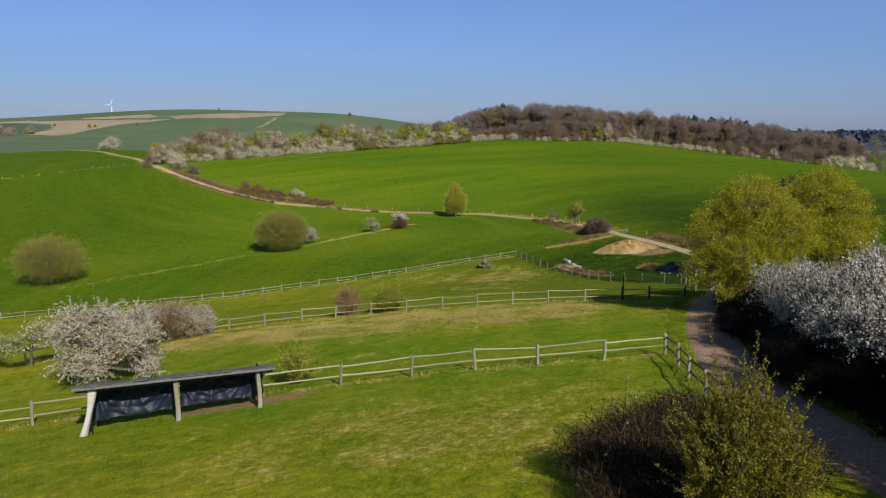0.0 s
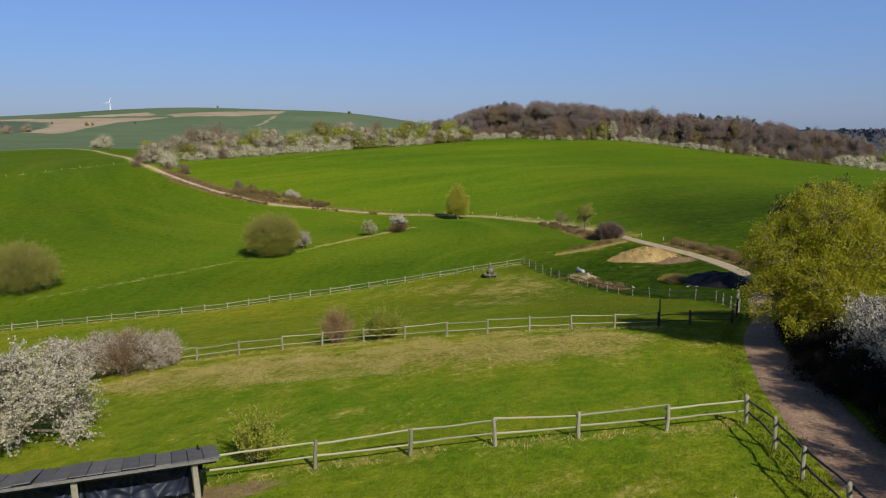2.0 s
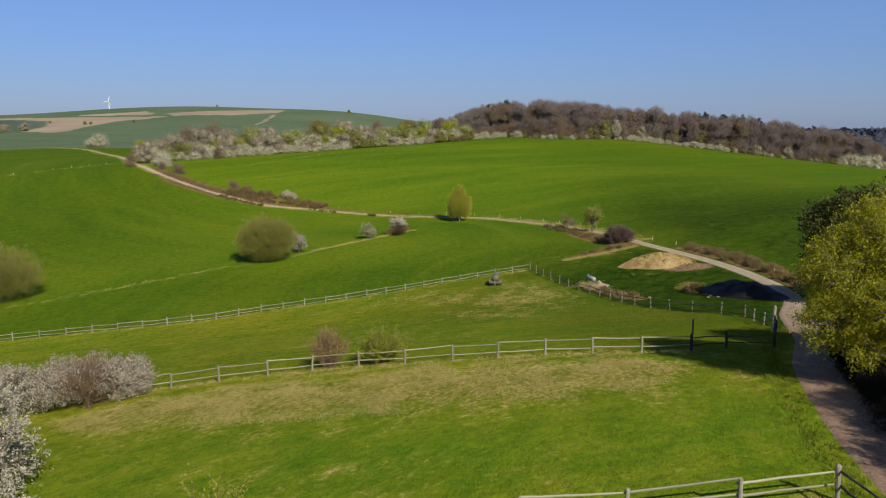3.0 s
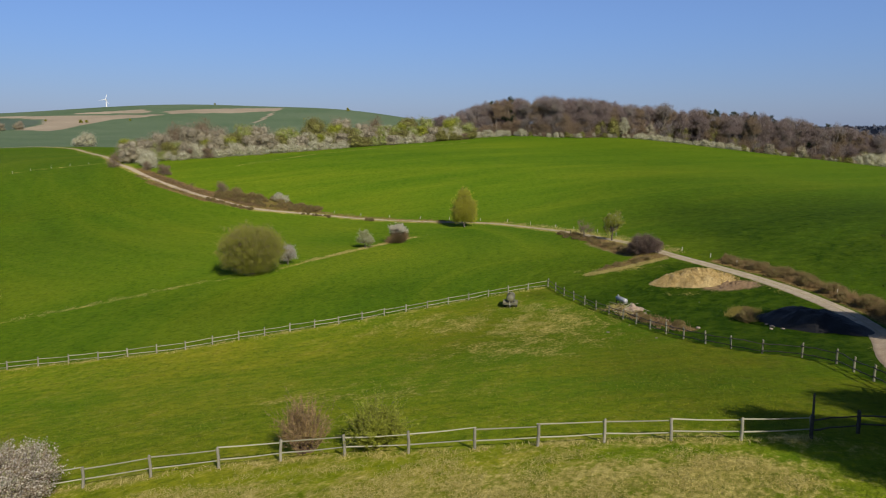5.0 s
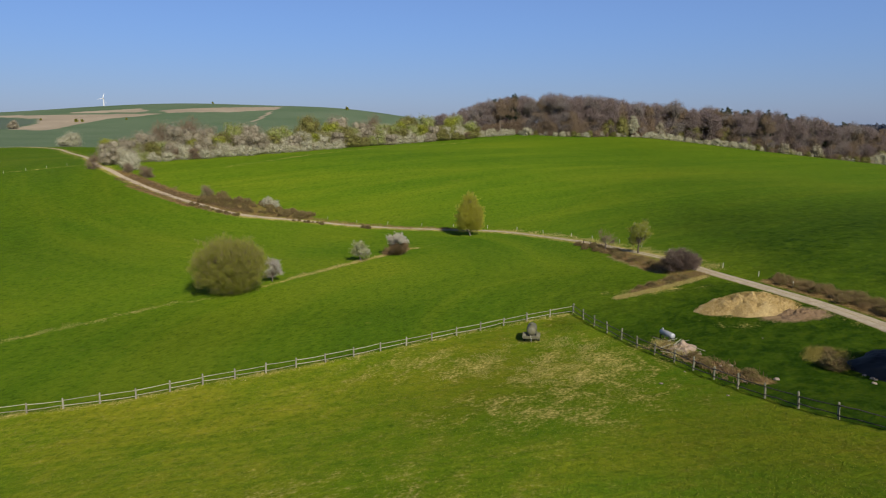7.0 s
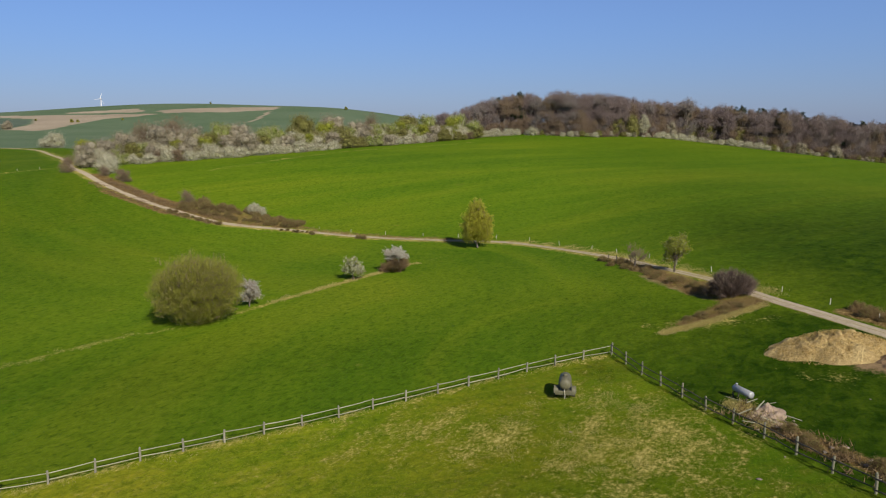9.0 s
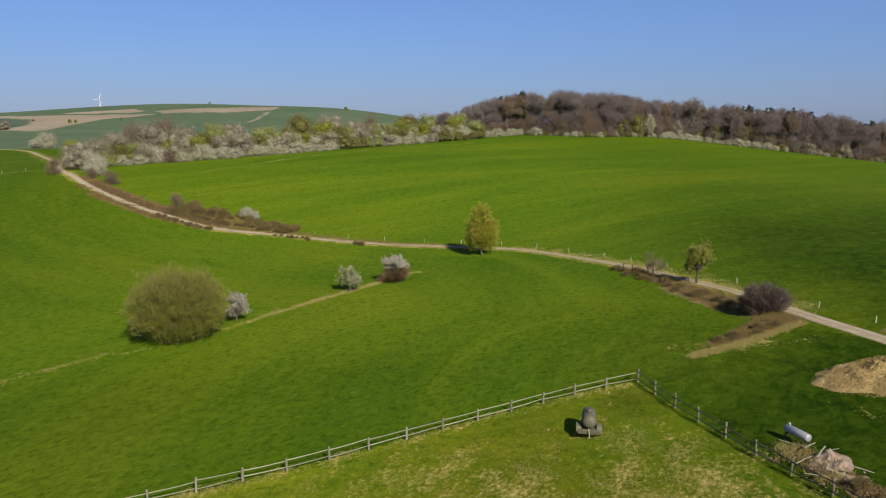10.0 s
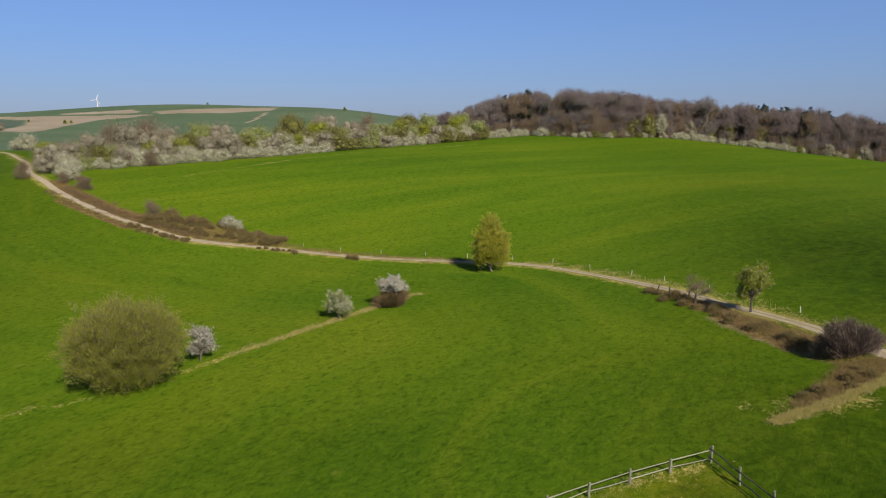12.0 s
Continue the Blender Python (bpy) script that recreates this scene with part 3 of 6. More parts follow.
def ground():
    gx = np.concatenate([-np.geomspace(4200, 1420, 8), np.arange(-1400, -900, 25.0), np.arange(-900, -260, 8.0), np.arange(-260, -125, 5.0), np.arange(-125, -70, 1.6), np.arange(-70, 50, 0.8), np.arange(50, 130, 2.5), np.arange(130, 300, 6.0), np.geomspace(300, 4200, 22)])
    gy = np.concatenate([-np.geomspace(400, 30, 8), np.arange(-24, 12, 4.0), np.arange(12, 150, 0.8), np.arange(150, 270, 1.5), np.arange(270, 400, 2.0), np.arange(400, 470, 4.0), np.geomspace(470, 1000, 22), np.arange(1020, 2300, 16.0), np.geomspace(2320, 4700, 12)])
    X, Y = np.meshgrid(gx, gy)
    Z = height(X, Y)
    ny, nx = X.shape
    v = np.stack([X, Y, Z], -1).reshape(-1, 3)
    i, j = np.meshgrid(np.arange(ny - 1), np.arange(nx - 1), indexing="ij")
    f = np.stack([i * nx + j, i * nx + j + 1, (i + 1) * nx + j + 1, (i + 1) * nx + j], -1).reshape(-1, 4)
    me = mesh_of("ground", v, f, GROUND, True)
    x, y = v[:, 0], v[:, 1]
    near = (np.abs(x) < 330) & (y < 470) & (y > -30)

    def lay(name, values):
        me.attributes.new(name, "FLOAT", "POINT").data.foreach_set("value", values.astype(np.float32))

    # sown fields lie beyond the far fence and beyond the bank of the lane
    paddock = inside(x, y, [(-300, 60), (-62, 104)] + FENCE_FAR[1:] + FENCE_EAST[1:] + [(26, 66), (20, 56), (15, 40), (13, 0), (13, -500), (-300, -500)])
    yard = inside(x, y, FENCE_EAST + [(31, 83), (38, 104), (39.5, 120), (36.5, 139), (31, 146), (19, 139.5)])
    lane_side = (x > 13) & (x < 27) & (y < 58)
    lay("crop", np.where(paddock | lane_side, 0.0, 1.0))
    # drill rows run beside the track in the low fields and slantwise up the hill field
    HEADLAND = np.vstack([FARM_TRACK[(FARM_TRACK[:, 1] > 150) & (FARM_TRACK[:, 1] < 300)][::6], [(33, 147), (27, 143.2), (19, 139.5)]])
    across = np.full(len(v), 0.0)
    across[near] = reach(x[near], y[near], HEADLAND)
    track_y = np.interp(x, *FARM_TRACK[FARM_TRACK[:, 1] > 148].T)
    hill = (x > 36) | ((x > -108) & (y > track_y))
    across = np.where(hill, 500 - 0.55 * x + 0.83 * y, across + 0.25 * y)
    lay("across", across)
    lay("length", np.where(hill, 0.8 * x + 0.6 * y, x * 0.8 - y * 0.3))
    edge = np.full(len(v), 9.0)
    edge[near] = reach(x[near], y[near], np.array([(13, 133.8), (19, 139.5), (31, 146)]))
    # lush yard and corner grass, plus painted darkening towards the east for weaker light
    lush_shade = np.where(yard, 0.72 + 0.28 * np.clip(edge / 9, 0, 1), np.where(paddock & (y > 68), 0.14 + 0.40 * np.clip((x + 14) / 16, 0, 1) * np.clip((y - 88) / 14, 0, 1), 0.0))
    lush_shade = np.maximum(lush_shade, np.where(paddock | yard | lane_side, 0, np.where(hill, np.clip((x - 24) / np.interp(y, (200, 280), (30, 52)), 0, 0.9) * np.clip((330 - y) / 130, 0.3, 1), np.clip((x - 14) / 40, 0, 0.9))))
    lush_shade = np.maximum(lush_shade, np.where(paddock | yard | lane_side | hill, 0, np.clip((x + 4) / 34, 0, 0.72) * np.clip((166 - y) / 26, 0, 1)))
    lush_shade = np.maximum(lush_shade, np.where(paddock & (y > 62), np.clip((x - 1) / 24, 0, 0.52) * np.clip((y - 60) / 10, 0, 1), 0))
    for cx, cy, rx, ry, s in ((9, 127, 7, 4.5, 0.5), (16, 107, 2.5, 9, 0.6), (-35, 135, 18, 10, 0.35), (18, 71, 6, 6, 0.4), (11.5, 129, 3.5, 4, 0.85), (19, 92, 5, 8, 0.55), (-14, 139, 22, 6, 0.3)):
        lush_shade = np.maximum(lush_shade, s * np.exp(-0.5 * ((x - cx) / rx) ** 2 - 0.5 * ((y - cy) / ry) ** 2))
    lush_shade = np.maximum(lush_shade, np.where(hill | paddock, 0, np.maximum(np.clip((-45 - x) / 110, 0, 0.36), 0.20 * np.clip((158 - y) / 22, 0, 1))))
    lay("lush_shade", lush_shade)
    fresh = np.zeros(len(v))
    for cx, cy, rx, ry, s in ((-2, 45.5, 16, 5, 0.95), (9, 47, 6, 5, 0.9), (8, 80, 9, 4, 0.8), (9, 96, 7, 5, 0.6), (9, 127, 7, 4.5, 0.5), (-7, 32, 6, 2, 0.8), (5, 37, 8, 2.2, 0.8), (16, 107, 3, 12, 0.7), (-20, 90, 18, 6, 0.4)):
        fresh = np.maximum(fresh, s * np.exp(-0.5 * ((x - cx) / rx) ** 2 - 0.5 * ((y - cy) / ry) ** 2))
    lay("fresh", fresh)
    dry = np.zeros(len(v))
    d = np.full(len(v), 1e9)
    d[near] = reach(x[near], y[near], FARM_TRACK)
    dry = np.maximum(dry, np.clip(1.0 - (d - 1.0) / 2.2, 0, 1) * np.interp(y, (88, 96, 146, 165), (0.35, 0.28, 0.30, 0.72)))
    for line, w, k in (([(-66, 276), (-55, 288), (-28.5, 322.5), (8, 360)], 0.42, 3.5), ([(-160, 226), (-140, 246), (-124, 270), (-110, 284)], 0.5, 3.0)):
        d[near] = reach(x[near], y[near], np.array(line, float))
        dry = np.maximum(dry, np.clip(w - d / k * w, 0, 1))
    d[near] = reach(x[near], y[near], FIELD_BANK)
    dry = np.maximum(dry, np.clip(0.8 - d / 1.4, 0, 0.5) * np.where(x > -30, 1, 0.75) * np.where(y > 185, 0.6, 1))
    band = inside(x, y, [(-24, 58), (-20, 54.5), (-9.8, 52.6), (0.9, 51.6), (8, 52.6), (13.5, 56.5), (14, 60), (11, 63), (2.5, 64.5), (-9.3, 64.4), (-20, 61.5)])
    core = smooth_path([(-20, 58.5), (-9, 58), (1, 57.5), (10, 59.5)], 4)
    d[near] = reach(x[near], y[near], core)
    dry = np.maximum(dry, np.where(band, np.clip(0.76 - d / 14, 0.32, 0.72), np.clip(0.45 - (d - 6) / 10, 0, 0.3)))
    for path, w in ((FENCE_FAR, 0.46), (FENCE_MIDDLE, 0.55), (FENCE_FRONT, 0.45), (FENCE_EAST, 0.15)):
        d[near] = reach(x[near], y[near], np.array(path))
        dry = np.maximum(dry, np.clip(w - d / 5.0, 0, 1) * np.where(inside(x, y, [(6, 124), (13.4, 134.5), (15, 126), (13, 122)]), 0.2, 1))
    for cx, cy, rx, ry, s in ((10, 113, 7, 11, 0.5), (-3, 117, 10, 6, 0.42), (0, 26, 9, 5, 0.52), (5, 31, 5, 3, 0.4), (-6, 44, 10, 3, 0.35), (6, 100, 8, 6, 0.48), (24, 141.5, 6, 2.2, 0.45), (-8, 84, 12, 6, 0.34), (29, 122.5, 6, 2.5, 0.3)):
        dry = np.maximum(dry, s * np.exp(-0.5 * ((x - cx) / rx) ** 2 - 0.5 * ((y - cy) / ry) ** 2))
    lay("dry", dry)
    earth = np.zeros(len(v))
    for cx, cy, rx, ry, a, s in ((-9.4, 34.1, 3.2, 1.0, 0.37, 1.0), (34.5, 125, 3.5, 3.0, 0, 0.9), (27, 159, 1.6, 11, 0.25, 0.6)):
        u, w = (x - cx) * math.cos(a) + (y - cy) * math.sin(a), (y - cy) * math.cos(a) - (x - cx) * math.sin(a)
        earth = np.maximum(earth, s * np.clip(1.6 - np.hypot(u / rx, w / ry), 0, 1))
    litter = np.zeros(len(v))
    for area in ([(22.4, 185), (24, 174), (25.4, 163), (26.4, 155), (29.4, 149.6), (25, 143.9), (19.6, 140.2), (25, 142.2), (33.6, 147), (33, 152), (31, 160), (28, 170), (24.8, 182)],
                 [(-63, 231), (-54, 228), (-46, 224.6), (-34, 222.6), (-30, 222.4), (-32, 225.5), (-40, 231.5), (-50, 237.5), (-60, 241.5), (-68, 242)],
                 [(-31, 219.6), (-17, 214.2), (-0.6, 209.2), (-0.6, 210.6), (-17, 215.4), (-31, 221)]):
        litter = np.where(inside(x, y, area), 0.6, litter)
    # litter runs; the last, under the brambles, also paints in their shade
    for line, w in (([(-96, 268), (-84, 255), (-72, 244), (-62, 237)], 2.6), ([(-86, 250), (-74, 240), (-64, 232)], 1.3), ([(39.5, 141), (42, 130), (43, 117), (42, 105), (40, 96)], 2.0), ([(19.2, 117.5), (20.4, 110), (22.4, 103)], 1.2), ([(5, 17), (6.6, 20.5), (8, 25)], 2.2)):
        d[near] = reach(x[near], y[near], np.array(line, float))
        litter = np.maximum(litter, np.clip(1.3 - d / w, 0, 0.85))
    lay("litter", litter)
    wood_floor = inside(x, y, [(0, 386), (31, 399), (57, 395), (90, 417), (122, 434), (150, 430), (180, 435), (205, 441), (262, 456), (300, 520), (150, 500), (0, 440)])
    lay("earth", np.maximum(earth, wood_floor * 1.0))
    # far zones, laid in the haze-tinted colours
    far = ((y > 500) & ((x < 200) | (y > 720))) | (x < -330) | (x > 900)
    lay("hazed_wheat", np.where(far | ((y > 395) & (x < -150)), 1.0, 0.0))
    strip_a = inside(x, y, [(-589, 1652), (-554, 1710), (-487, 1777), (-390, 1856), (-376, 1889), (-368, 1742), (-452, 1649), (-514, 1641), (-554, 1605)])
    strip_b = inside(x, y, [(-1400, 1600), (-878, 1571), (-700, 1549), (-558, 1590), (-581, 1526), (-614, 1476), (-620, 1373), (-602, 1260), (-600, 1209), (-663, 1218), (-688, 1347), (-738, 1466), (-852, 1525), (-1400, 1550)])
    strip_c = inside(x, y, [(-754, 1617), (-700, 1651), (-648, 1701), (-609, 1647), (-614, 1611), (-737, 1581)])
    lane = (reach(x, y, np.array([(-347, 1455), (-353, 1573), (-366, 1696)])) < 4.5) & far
    lay("hazed_plough", np.where(strip_a | strip_b | strip_c, 1.0, np.where(lane, 0.8, 0.0)))
    hazed_copse = inside(x, y, [(-1400, 1540), (-848, 1517), (-733, 1453), (-687, 1341), (-667, 1225), (-900, 1150), (-1400, 1120)])
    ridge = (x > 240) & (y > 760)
    lay("hazed_copse", np.where(ridge, 1.0, np.where(hazed_copse, 0.47, 0.0)))
    ob = new("ground", me)
    return tagged(ob, "rolling spring grassland and sown fields under open sky", "ground", kind="structure")


ground()


def strip(name, path, half, lift, material, label, category, seed, ruts=True):
    """A lane draped over the ground, its edges frayed and two wheel ruts pressed in."""
    rng = np.random.default_rng(seed)
    path = np.asarray(path)
    d = np.gradient(path, axis=0)
    d /= np.linalg.norm(d, axis=1)[:, None]
    side = np.stack([d[:, 1], -d[:, 0]], 1)
    across = np.array([-1, -0.78, -0.55, -0.3, 0, 0.3, 0.55, 0.78, 1])
    dip = np.array([-0.16, 0.0, -0.04, -0.03, 0.03, -0.03, -0.04, 0.0, -0.16]) if ruts else np.zeros(9)
    wob = np.convolve(rng.normal(0, 1, len(path) + 24), np.hanning(17) / 5, "valid")[: len(path)] * 0.22
    w = (np.interp(path[:, 1], (45, 60, 110, 150, 210, 285, 310), (half * 1.12, half, half * 0.76, half * 0.72, half * 0.62, half * 0.6, half * 0.62)) + wob * 0.5)[:, None]
    P = path[:, None] + side[:, None] * (across[None] * w)[..., None]
    P += (rng.normal(0, 0.05, (len(path), 9)) * (np.abs(across) > 0.9))[..., None] * side[:, None]
    z = height(P[..., 0], P[..., 1]) + lift + dip[None]
    v = np.concatenate([P, z[..., None]], -1).reshape(-1, 3)
    i, j = np.meshgrid(np.arange(len(path) - 1), np.arange(8), indexing="ij")
    f = np.stack([i * 9 + j, i * 9 + j + 1, (i + 1) * 9 + j + 1, (i + 1) * 9 + j], -1).reshape(-1, 4)
    me = mesh_of(name, v, f[:, ::-1], material, True)
    grass = np.array([1.0, 0.62, -0.1, 0.05, 0.72, 0.05, -0.1, 0.62, 1.0])
    worn = np.interp(path[:, 1], (85, 100, 145, 170, 215, 230, 290, 320), (0.66, 0.85, 0.95, 1.25, 1.15, 0.8, 0.7, 1.15))[:, None]
    me.attributes.new("grassy", "FLOAT", "POINT").data.foreach_set("value", (grass[None] * worn - 0.12).astype(np.float32).ravel())
    pale = np.repeat(np.interp(path[:, 1], (66, 105), (0.0, 1.0)), 9)
    me.attributes.new("pale", "FLOAT", "POINT").data.foreach_set("value", pale.astype(np.float32))
    ob = new(name, me)
    return tagged(ob, label, category, kind="structure")


strip("road", FARM_TRACK, 1.45, 0.06, DIRT, "pale packed-dirt farm track with wheel ruts between grass verges", "track", 3)


# ---- fences ----
def post_mesh(name, r, h, material, seed):
    """A round post with a slanted, worn head, standing 0.2 m deep."""
    rng = np.random.default_rng(seed)
    zs = [-0.2, 0.0, h * 0.5, h - 0.05, h]
    lean = rng.normal(0, 0.012, (5, 2)) * np.array([[0], [0], [1], [1.5], [1.5]])
    v, f = tube_arrays([(lean[k, 0], lean[k, 1], zs[k]) for k in range(5)], [r * 1.06, r * 1.04, r, r * 0.97, r * 0.78], 8)
    v[-8:, 2] += v[-8:, 0] * 0.35
    return mesh_of(name, np.vstack([v, v[-8:].mean(0)]), [tuple(q) for q in f] + [(32 + k, 32 + (k + 1) % 8, 40) for k in range(8)], material)


def rail_mesh(name, r, material, seed, crook=0.004):
    """A split rail one metre long on x, thicker at one end, slightly bowed."""
    rng = np.random.default_rng(seed)
    xs = np.linspace(-0.02, 1.02, 6)
    bow = np.sin(np.clip(xs, 0, 1) * np.pi) * rng.uniform(-0.03, 0.012)
    v, f = tube_arrays([(x, rng.normal(0, crook), b + rng.normal(0, crook * 0.8)) for x, b in zip(xs, bow)], np.linspace(r * 1.15, r * 0.8, 6), 6)
    return mesh_of(name, v, [tuple(q) for q in f] + [tuple(range(5, -1, -1)), tuple(range(30, 36))], material, False)


def spaced(line, gap):
    """Points every gap metres or so along a line on the plan."""
    p = np.asarray(line, float)
    seg = np.hypot(*np.diff(p, axis=0).T)
    s = np.concatenate([[0], np.cumsum(seg)])
    n = max(1, int(round(s[-1] / gap)))
    t = np.linspace(0, s[-1], n + 1)
    return np.stack([np.interp(t, s, p[:, 0]), np.interp(t, s, p[:, 1])], 1)


def fence(name, spots, label, posts, rails, levels, seed, post_label="", skip=(), sag=0.04, side=-0.07):
    """Posts at the spots on the plan, with rails from post to post at the given heights."""
    rng = np.random.default_rng(seed)
    x0, y0 = spots[0]
    base = Vector((x0, y0, height(x0, y0)))
    ob = thing(name, Matrix.Translation(base), label, "fence", "paddock fences")
    feet = []
    for x, y in spots:
        z = height(x, y)
        feet.append(Vector((x, y, z)) - base)
        m = Matrix.Translation(feet[-1]) @ pose(0, 0, 0, rng.normal(0, 1.6), rng.normal(0, 1.6), rng.uniform(0, 360))
        part("post", posts[rng.integers(len(posts))], ob, m=m @ Matrix.Diagonal((1, 1, rng.uniform(0.94, 1.06), 1)))
    for k, (a, b) in enumerate(zip(feet[:-1], feet[1:])):
        if k in skip:
            continue
        for h in levels:
            d = b - a
            n = Vector((d.y, -d.x, 0)).normalized() * side
            p = a + n + Vector((0, 0, h + rng.normal(0, sag)))
            q = b + n + Vector((0, 0, h + rng.normal(0, sag)))
            d = q - p
            m = Matrix.Translation(p) @ d.to_track_quat("X", "Z").to_matrix().to_4x4() @ Matrix.Diagonal((d.length, 1, 1, 1))
            part("rail", rails[rng.integers(len(rails))], ob, m=m)
    return ob


POSTS = [post_mesh("post", 0.072, 1.14, WOOD_GREY, s) for s in range(3)]
RAILS = [rail_mesh("rail", 0.036, RAIL_GREY, s) for s in range(4)]
RAILS_ROUGH = [rail_mesh("rough_rail", 0.04, RAIL_GREY, s, 0.012) for s in range(5)]
POSTS_LOW = [post_mesh("low_post", 0.08, 0.98, WOOD_GREY, s) for s in range(3)]
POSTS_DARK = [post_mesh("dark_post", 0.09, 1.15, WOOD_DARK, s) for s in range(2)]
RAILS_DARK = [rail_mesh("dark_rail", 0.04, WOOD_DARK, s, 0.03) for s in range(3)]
TALL_POST = [post_mesh("tall_post", 0.11, 1.7, WOOD_GREY, 7)]
STAKES = [post_mesh("stake", 0.05, 0.68, POST_WHITE, s) for s in range(2)]

fence("fence", FENCE_FRONT, "weathered grey two-rail wooden paddock fence across the grass", POSTS, RAILS_ROUGH, (0.98, 0.45), 11, sag=0.06)
fence("fence", FENCE_SIDE, "dark two-rail wooden fence running along the dirt track", POSTS, RAILS_DARK, (1.0, 0.45), 12)
fence("fence", FENCE_MIDDLE, "weathered grey two-rail wooden fence above dry grass", POSTS, RAILS, (0.98, 0.42), 13)
fence("fence", spaced(FENCE_FAR, 3.05), "weathered two-rail wooden fence along the sown field", POSTS_LOW, RAILS, (0.74, 0.28), 14)
POSTS_MID = [post_mesh("mossy_post", 0.075, 1.14, WOOD_MID, s) for s in range(3)]
fence("fence", spaced(FENCE_EAST, 3.25), "dark two-rail wooden fence beside stones and brush", POSTS_MID, RAILS_DARK, (0.86, 0.30), 15, side=0.07)


def offset_line(path, off):
    path = np.asarray(path)
    d = np.gradient(path, axis=0)
    d /= np.linalg.norm(d, axis=1)[:, None]
    return path + np.stack([d[:, 1], -d[:, 0]], 1) * off


def stakes(line, gap, label, seed):
    rng = np.random.default_rng(seed)
    for x, y in spaced(line, gap):
        x, y = x + rng.normal(0, 0.3), y + rng.normal(0, 0.3)
        ob = thing("fence_stake", pose(x, y, height(x, y), rng.normal(0, 3), rng.normal(0, 3), rng.uniform(0, 360)), label, "stake", "field stakes")
        part("post", STAKES[rng.integers(2)], ob)


hill_side = offset_line(FARM_TRACK, -3.4)
keep = (FARM_TRACK[:, 1] > 100) & (FARM_TRACK[:, 1] < 222) & (FARM_TRACK[:, 0] > -52)
stakes(hill_side[keep], 7.5, "pale wooden fence stake beside the farm track", 5)
stakes([(-142, 244.7), (-135, 252), (-123.5, 271), (-112, 284)], 6.5, "pale wooden fence stake in the green field", 6)

def offset_line_of(points, off, gap=1.9):
    """Points every gap metres beside a line on the plan."""
    return spaced(offset_line(smooth_path(points, 1.0), off), gap)


# ---- foreground plants ----


def lobes_of(rng, n, spread_x, spread_y, z0, z1, r0, r1):
    """A crown outline of n lobes scattered between two heights."""
    out = []
    for k in range(n):
        a = 2 * math.pi * (k + rng.random() * 0.7) / n
        q = math.sqrt(rng.uniform(0.15, 1))
        z = rng.uniform(z0, z1)
        r = rng.uniform(r0, r1)
        out.append((math.cos(a) * q * spread_x, math.sin(a) * q * spread_y, z, r, r, r * rng.uniform(0.75, 1.0)))
    return out


rng = np.random.default_rng(21)
cherry = lobes_of(rng, 12, 3.6, 2.7, 1.2, 4.0, 0.9, 1.5) + [(0, 0, 4.3, 1.4, 1.3, 1.1), (-1.6, 0, 3.9, 1.5, 1.4, 1.3), (1.4, -0.6, 3.3, 1.5, 1.4, 1.2)]
meshes = crown_meshes("cherry", cherry, 1050, 58, 0.055, [("blossom", PETAL_CHERRY, 0.90, 0.085, 0.065, 0), ("leaf", LEAF_YOUNG, 0.10, 0.08, 0.04, 0)], 31, 1.1, 0.17, BARK_PALE, 800, 2, 0.35, 0.35, 1.25)
plant("blossom_tree", meshes, -20.7, 44.9, "white-blossoming spreading fruit tree behind the shelter", "tree", size=0.95)
small = lobes_of(rng, 6, 1.6, 1.4, 1.6, 3.2, 0.7, 1.1)
meshes = crown_meshes("small_tree", small, 260, 22, 0.12, [("crown", LEAF_GREEN, 0.7, 0.12, 0.08, 0), ("blossom", PETAL_WHITE, 0.3, 0.11, 0.09, 0)], 32, 1.2, 0.10, BARK, 160, 1, 0.4, 0.1, 0.5)
plant("fruit_tree", meshes, -31.8, 56.8, "small pale-green fruit tree coming into leaf on the grass", "tree")
plant("fruit_tree", meshes, -36.4, 58.0, "small pale-green fruit tree coming into leaf on the grass", "tree", turn=120, size=0.9)
bush = lobes_of(rng, 16, 4.2, 1.5, 1.1, 1.9, 1.2, 1.5)
meshes = crown_meshes("thorn", bush, 1200, 56, 0.13, [("blossom", PETAL_CHERRY, 0.78, 0.07, 0.055, 0), ("twig", TWIG_BROWN, 0.22, 0.4, 0.018, 1.2)], 33, 0.5, 0.09, BARK, 300, 4, 0.6, 0.1, 0.4)
plant("blossom_bush", meshes, -24.0, 63.2, "wide greyish-pink blossoming thorn bush at the fence", "bush", turn=24, size=1.06)

W1 = [(0.4, 0, 8.0, 2.7, 2.8, 2.4), (-2.4, 0.3, 6.0, 2.2, 2.3, 2.2), (1.6, -1.6, 6.3, 2.6, 2.4, 2.4), (-1.0, -2.2, 4.6, 2.2, 2.0, 2.0), (-3.0, -0.6, 3.6, 1.9, 1.9, 1.7), (2.4, 1.4, 5.6, 2.2, 2.2, 2.2), (0.4, -3.0, 3.2, 1.6, 1.5, 1.5), (-0.8, 2.2, 6.0, 2.4, 2.3, 2.3), (-2.2, -1.8, 2.6, 1.5, 1.4, 1.3), (2.2, -2.2, 2.8, 1.6, 1.5, 1.6)]
willow_layers = [("crown", LEAF_WILLOW, 0.96, 0.125, 0.055, 0), ("twig", TWIG_BROWN, 0.04, 0.5, 0.02, 0.8)]
meshes = crown_meshes("willow", W1, 2000, 64, 0.2, willow_layers, 41, 2.0, 0.32, BARK_PALE, 500, 2, 0.62, 1.0, 0.5)
plant("willow", meshes, 22.0, 54.2, "large yellow-green willow in spring leaf beside the track", "tree", size=0.96)
